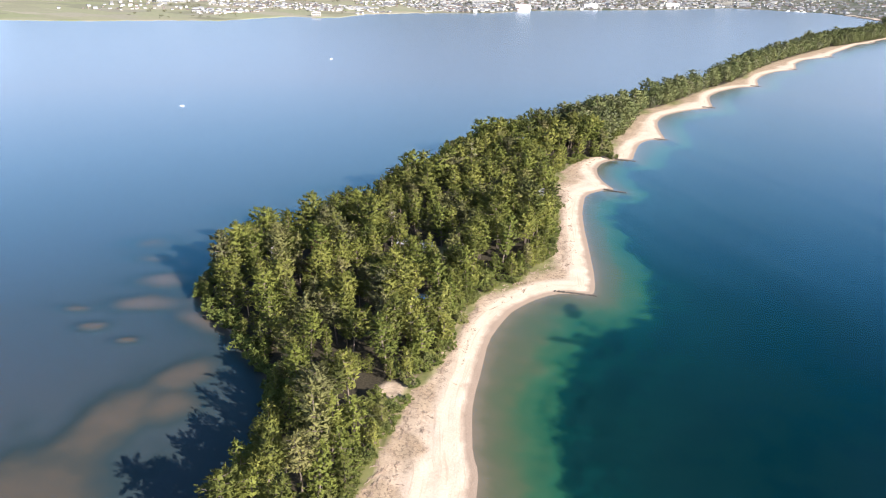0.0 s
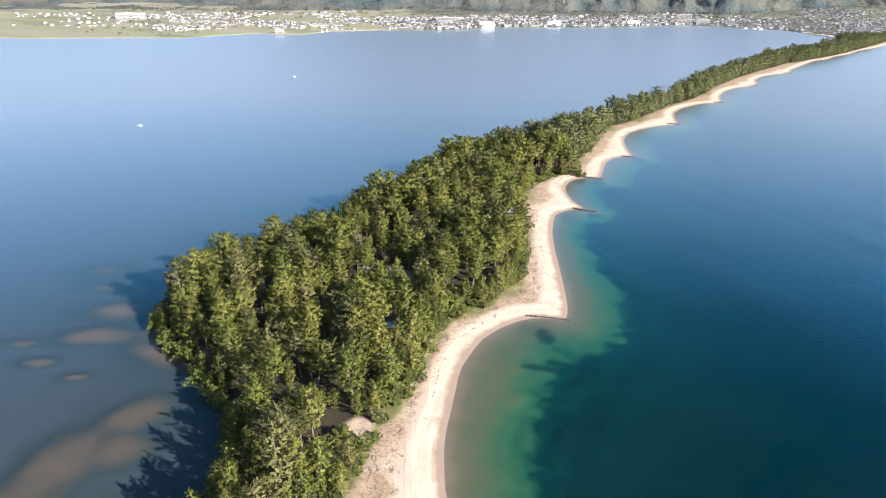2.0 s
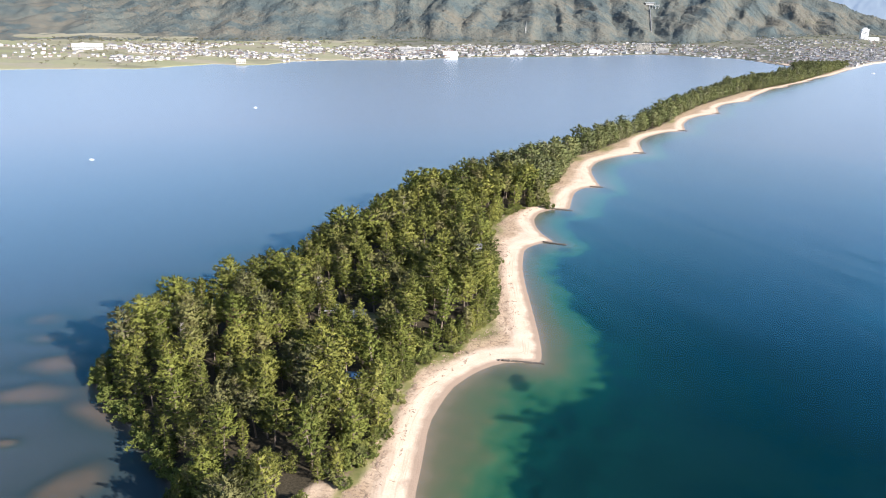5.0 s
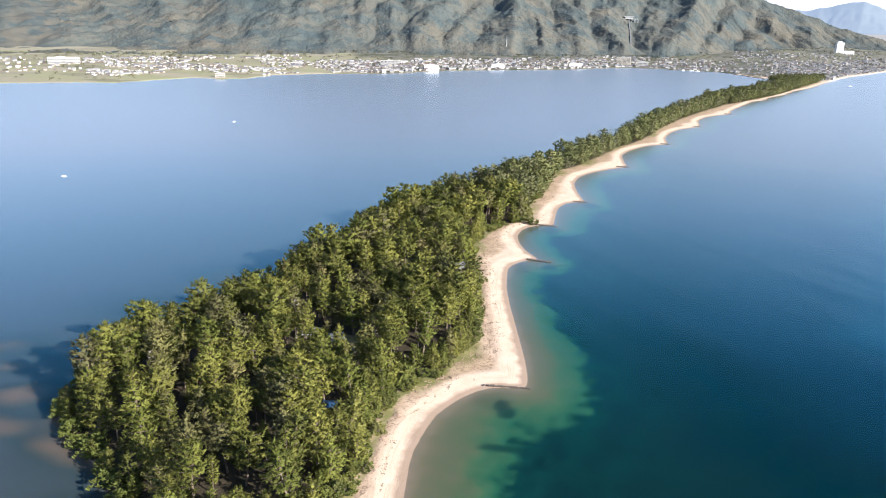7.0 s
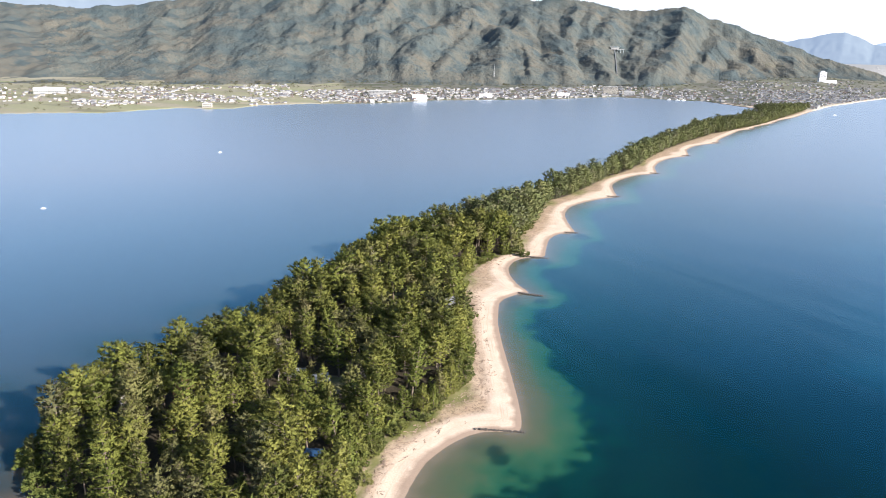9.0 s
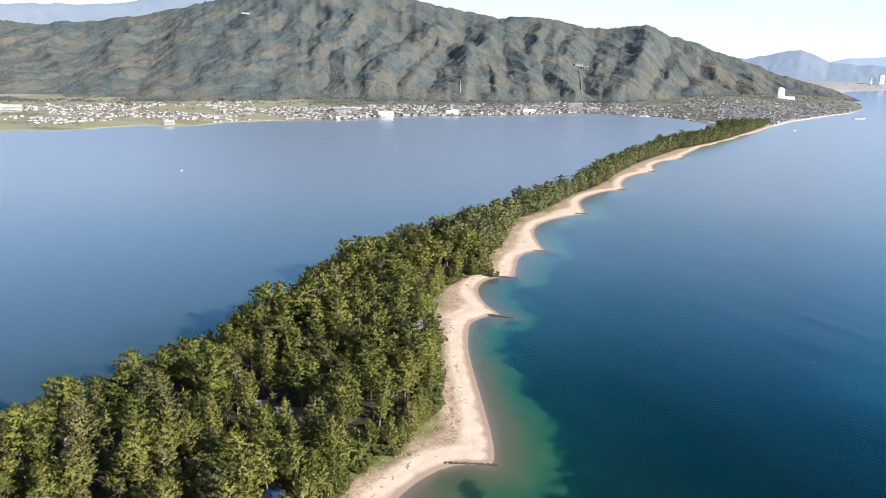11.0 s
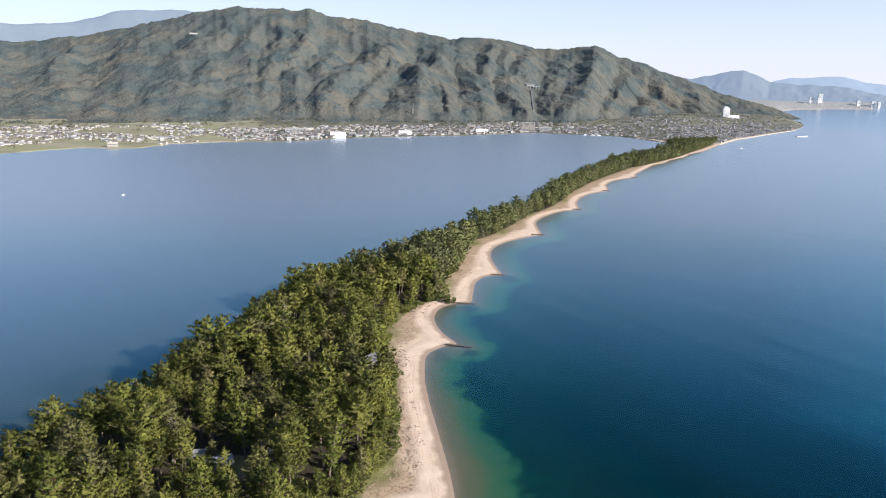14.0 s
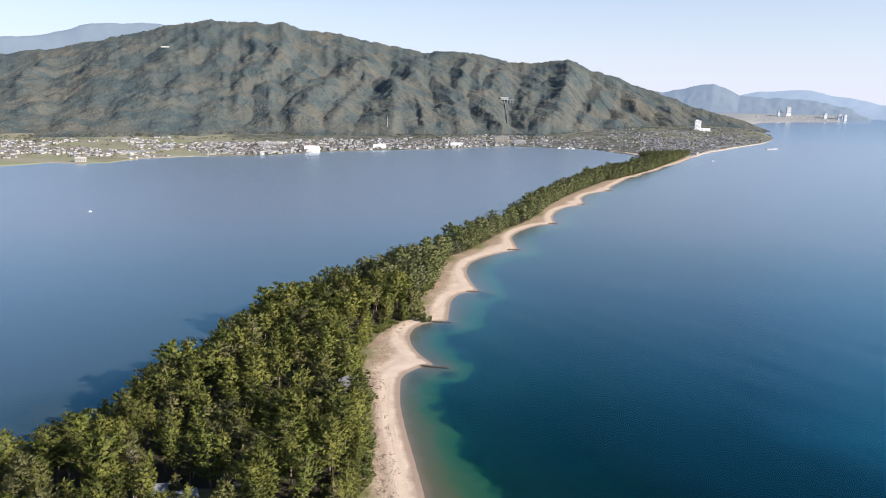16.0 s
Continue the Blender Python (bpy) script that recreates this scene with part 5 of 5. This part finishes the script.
# garden trees and groves between the houses and along the foot of the mountain
grove = Soup()
leaf_v, leaf_f = shrub_shape(560, 8)
for k in range(1500):
    a = gv.uniform(-40, 22.6)
    lo, hi = float(table(SHORE, a)) + 12, float(table(FOOT, a)) + 30
    r = hi - (hi - lo) * gv.uniform() ** (2.2 if k % 3 else 1.0)
    if k % 3 == 0 and a < -17:
        continue
    px, py = polar(a, r)
    s = gv.uniform(1.8, 3.8) * (0.7 if k % 3 == 0 else 1.0)
    c, d = math.cos(k), math.sin(k)
    v = np.column_stack([leaf_v[:, 0] * c - leaf_v[:, 1] * d, leaf_v[:, 0] * d + leaf_v[:, 1] * c, leaf_v[:, 2] * 1.3]) * s
    grove.add(v + (float(px), float(py), float(plain_z(np.array(a), np.array(r)))), leaf_f)
tagged(new("village_trees", grove.mesh("village_trees", GARDEN)), "dark garden trees and groves among the houses", "trees", kind="stuff")


big_building("warehouse", "large plain white lakeside hall", -10.1, 1755, 34, 16, 12, 0.1, WALL_BRIGHT, glazed=False)
big_building("warehouse", "long white hall among the fields", -36.3, 1800, 62, 20, 12, 0.5, WALL_WHITE)
big_building("inn", "plain white shore building", -5.0, 1880, 32, 13, 9, 0.15, WALL_BRIGHT, glazed=False)
big_building("inn", "plain white shore building", 0.9, 2010, 34, 13, 9, 0.1, WALL_BRIGHT, glazed=False)
big_building("inn", "cream five-storey inn above the shore", 4.4, 2190, 40, 15, 19, -0.1, WALL_CREAM)
big_building("inn", "white four-storey shore building", 5.8, 2140, 30, 12, 12, -0.1, WALL_WHITE)
big_building("school", "long white school building", -13.2, 1850, 52, 14, 10, 0.1, WALL_WHITE)
big_building("pump_house", "small white lakeside house", -26.1, 1500, 18, 10, 7, 0.3, WALL_CREAM)

hx, hy = polar(18.55, 2950)
hz = float(plain_z(np.array(18.55), np.array(2950.0))) - 8
hotel = thing("hotel", "white high-rise hotel with a lower wing above the village", "hotel", at=(float(hx), float(hy), hz))
hotel.rotation_euler = (0, 0, 0.02)
for nm, soup, mat in block_parts(23, 15, 42, WALL_BRIGHT):
    tagged(part(nm, soup.mesh(nm, mat), hotel), kind="stuff" if nm == "windows" else "")
wing = part("wing", Soup().box(11.6, -7, -2, 48, 7, 15).mesh("wing", WALL_BRIGHT), hotel)
part("roof_house", Soup().box(-6, -4, 42.1, 5, 4, 46).mesh("roof_house", WALL_BRIGHT), hotel)


def on_slope(a, el):
    """The place on the mountainside that stands at that bearing and elevation over the spit."""
    r = np.arange(2350.0, 3540.0, 4.0)
    z = mountain_z(np.full(r.shape, a), r)
    k = int(np.argmax(z >= 120 + r * math.tan(radians(el))))
    px, py = polar(a, r[k])
    return float(px), float(py), float(z[k])


# viewing station on the slope, with its cable track
s_az = 4.46
sx, sy, sz = on_slope(s_az, 0.05)
s_r, sz = math.hypot(sx, sy), sz + 7
station = thing("hillside_station", "white viewing station on tall legs on the mountainside", "building", at=(sx, sy, sz))
part("deck", Soup().box(-36, -5, -1.5, 36, 7, 0).mesh("deck", CONCRETE), station)
hall = part("hall", Soup().box(-14, -4, 0, 14, 6, 6.5).mesh("hall", WALL_WHITE), station)
part("roof", Soup().box(-18, -6, 6.5, 18, 8, 8).mesh("roof", STEEL), hall)
for k in range(7):
    part("leg", Soup().box(-33 + 11 * k - 0.6, -3, -14, -33 + 11 * k + 0.6, -1.8, -1.5).mesh("leg", STEEL), station)
track = Soup()
for k in range(26):
    f0, f1 = k / 26, (k + 1) / 26
    ends = []
    for f in (f0, f1):
        r = s_r - 10 - f * 300
        ax_, ay_ = polar(s_az + 0.35 * f, r)
        ends.append((float(ax_), float(ay_), max(float(mountain_z(np.array([s_az + 0.35 * f]), np.array([r]))[0]) + 5, 14)))
    (x0, y0, z0), (x1, y1, z1) = ends
    track.add([(x0 - 1.0, y0, z0), (x0 + 1.0, y0, z0), (x1 + 1.0, y1, z1), (x1 - 1.0, y1, z1), (x0 - 1.0, y0, z0 - 6), (x0 + 1.0, y0, z0 - 6), (x1 + 1.0, y1, z1 - 6), (x1 - 1.0, y1, z1 - 6)], [(0, 3, 2, 1), (0, 1, 5, 4), (1, 2, 6, 5), (2, 3, 7, 6), (3, 0, 4, 7)])
cable = thing("cable_track", "pale straight cable-car track up the mountainside", "railway")
part("bed", track.mesh("bed", ROOF_GREY), cable)

px, py, pz = on_slope(-20.2, 3.35)
ob = thing("greenhouse", "long white greenhouse high on the wooded slope", "building", at=(px, py, pz + 2))
ob.rotation_euler = (0, 0, 0.3)
for nm, soup, mat in house_parts(30, 6, 1.6, 2.5, WALL_CREAM, CONCRETE):
    part(nm, soup.mesh(nm, mat), ob)
mx_, my_, mz_ = on_slope(-4.4, -2.2)
mast = thing("lattice_mast", "slim white mast at the foot of the mountain", "mast", at=(mx_, my_, mz_))
for px, py in ((-1, -1), (1, -1), (0, 1)):
    part("leg", Soup().add(*tube([(px, py, -2), (px * 0.2, py * 0.2, 34)], [0.35, 0.25], 4)).mesh("leg", WALL_WHITE), mast)
part("aerial", Soup().add(*tube([(0, 0, 33), (0, 0, 40)], [0.2, 0.1], 4)).mesh("aerial", STEEL), mast)

# hotels on the far headland
for a, w, h, el in ((24.45, 22, 32, -0.42), (23.95, 26, 14, -0.42), (26.75, 14, 18, -0.62), (27.62, 18, 20, -0.68), (27.95, 12, 18, -0.68), (21.3, 40, 9, -0.75), (23.2, 44, 6, -0.7)):
    r = 4425.0
    px, py = (float(q) for q in polar(a, r))
    ob = thing("far_hotel", "white tower on the far headland", "building", "headland towers", at=(px, py, 120 + r * math.tan(radians(el))))
    ob.rotation_euler = (0, 0, -0.05)
    for nm, soup, mat in block_parts(w, 14, h, WALL_BRIGHT):
        if nm == "wall":
            soup.box(-w / 2, -7, -14, w / 2, 7, -2)
        tagged(part(nm, soup.mesh(nm, mat), ob), kind="stuff" if nm == "windows" else "")

# flat shore of the far headland with its low town
HEAD = [(17.0, -1.8), (20.4, -1.75), (21.2, -1.66), (22.3, -1.2), (22.75, -1.12), (24.7, -1.0), (27.6, -0.93), (28.0, -0.75), (29.4, -0.57), (29.8, -0.54)]


def head_z(a, t):
    """Range and height of the headland's flat ground, t from its shore to its back."""
    el = table(HEAD, a)
    r0 = 2600 + (120 / 2600 + np.tan(np.radians(el))) / 1.675e-5
    r = r0 + t * (np.maximum(4470, r0 + 60) - r0)
    return r, np.where(t <= 0, 118.5, 120.6) + r * np.tan(np.radians(el + (np.maximum(el, -0.5) - el) * np.clip(t, 0, 1)))


A, T = np.meshgrid(np.linspace(17.0, 29.8, 150), np.array([-0.004, 0.0, 0.01, 0.2, 0.5, 0.8, 1.0]))
HR, HZ = head_z(A, T)
HX, HY = polar(A, HR)
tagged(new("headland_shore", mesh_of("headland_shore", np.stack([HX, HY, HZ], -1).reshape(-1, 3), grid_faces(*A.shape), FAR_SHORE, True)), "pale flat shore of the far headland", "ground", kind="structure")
town = Soup()
for k in range(190):
    a, t = gv.uniform(21.4, 28.0), 0.08 + 0.85 * gv.uniform()
    r, z = (float(q) for q in head_z(np.array(a), np.array(t)))
    px, py = (float(q) for q in polar(a, r))
    w = gv.uniform(2, 5)
    town.box(-w, -4, -8, w, 4, gv.uniform(0.6, 1.8), 0.0, (px, py, z))
tagged(new("headland_town", town.mesh("headland_town", WALL_WHITE)), "low pale town at the foot of the far headland", "town", kind="stuff")

# harbour arm at the cape
arm = thing("breakwater", "low pale concrete breakwater off the cape", "breakwater", at=(925, 2150, 0))
part("wall", Soup().box(0, -4, -3, 42, 4, 1.6, 0.45).mesh("wall", CONCRETE), arm)


# ---- boats ----


def boat(px, py, ln, turn, label):
    ob = thing("motor_boat", label, "boat", "boats on the water", at=(px, py, 0))
    ob.rotation_euler = (0, 0, turn)
    n, v = 9, []
    for k in range(n):
        t = k / (n - 1)
        w = ln * 0.16 * (1 - max(0, (t - 0.55) / 0.45) ** 2.0) + 0.02
        h = ln * (0.10 + 0.06 * t * t)
        xk = ln * (t - 0.45)
        v += [(xk, -w, h), (xk, -w * 0.75, -0.15), (xk, 0, -0.35), (xk, w * 0.75, -0.15), (xk, w, h)]
    f = [(k * 5 + j, k * 5 + j + 1, k * 5 + j + 6, k * 5 + j + 5) for k in range(n - 1) for j in range(4)] + [(k * 5, k * 5 + 5, k * 5 + 9, k * 5 + 4) for k in range(n - 1)]
    f += [(0, 4, 3, 1), (1, 3, 2, 2)]
    hull = part("hull", Soup().add(v, f).mesh("hull", BOAT_WHITE), ob)
    cabin = part("cabin", Soup().box(-ln * 0.12, -ln * 0.1, ln * 0.1, ln * 0.16, ln * 0.1, ln * 0.26).mesh("cabin", BOAT_WHITE), ob)
    part("windscreen", Soup().box(ln * 0.16, -ln * 0.09, ln * 0.16, ln * 0.175, ln * 0.09, ln * 0.24).mesh("windscreen", PANE), cabin, "dark glass windscreen")
    part("trim", Soup().box(-ln * 0.45, -ln * 0.162, ln * 0.07, ln * 0.05, ln * 0.162, ln * 0.09).mesh("trim", BOAT_TRIM), hull, "blue trim stripe")


boat(-366, 453, 3.8, 0.4, "small white motor boat lying on the lagoon")
boat(-372, 770, 4.2, 0.9, "small white motor boat under way on the lagoon")
boat(593, 1644, 8, 0.2, "white excursion boat off the beach")
for k, (px, py) in enumerate(((330, 2020), (345, 2015), (310, 2028), (962, 2172))):
    boat(px, py, 12, 0.3 * k, "white boat moored at the village shore")

# ---- roofs among the pines ----


def shelter(px, py, w, d, e, ridge, turn, roof, label):
    ob = thing("park_shelter", label, "shelter", "roofs in the wood", at=(px, py, 1.8))
    ob.rotation_euler = (0, 0, turn)
    for nm, soup, mat in house_parts(w, d, e, ridge, WALL_WOOD, roof):
        part(nm, soup.mesh(nm, mat), ob)


shelter(-58, 284.5, 9, 7, 3.0, 1.6, 0.2, THATCH, "small wooden shelter under a pale brown roof")
shelter(-40.5, 291, 10, 6.5, 3.2, 1.8, 1.0, ROOF_DARK, "small house under a weathered grey roof")
shelter(-41, 282, 5, 4, 2.6, 0.9, 0.6, ROOF_GREY, "small grey-roofed wash house")
shelter(-76, 199.5, 8, 5.5, 2.8, 1.5, 0.5, ROOF_GREY, "small hut under a grey roof beside the lawn")
shelter(-85, 204, 6, 4.5, 2.6, 1.3, 0.2, ROOF_GREY, "small shed under a grey roof among the pines")
tent = thing("tarpaulin", "blue tarpaulin stretched between the pines", "tarpaulin", at=(-60, 147, 7.0))
TX, TY = np.meshgrid(np.linspace(-2.6, 2.6, 9), np.linspace(-2.2, 2.2, 8))
TZ = 0.5 * np.cos(TX * 0.8) * np.cos(TY * 0.7) + 0.12 * fbm(TX, TY, 7, 2)
top_, low_ = np.stack([TX, TY, TZ], -1).reshape(-1, 3), np.stack([TX, TY, TZ - 0.04], -1).reshape(-1, 3)
part("sheet", Soup().add(top_, grid_faces(8, 9)).add(low_, grid_faces(8, 9)[:, ::-1]).mesh("sheet", TARP, True), tent)
for px, py in ((-2.4, -2.0), (2.4, -2.0), (-2.4, 2.0), (2.4, 2.0)):
    part("pole", Soup().add(*tube([(px, py, -5.4), (px, py, 0.0)], [0.05, 0.04], 5)).mesh("pole", BARK, True), tent)
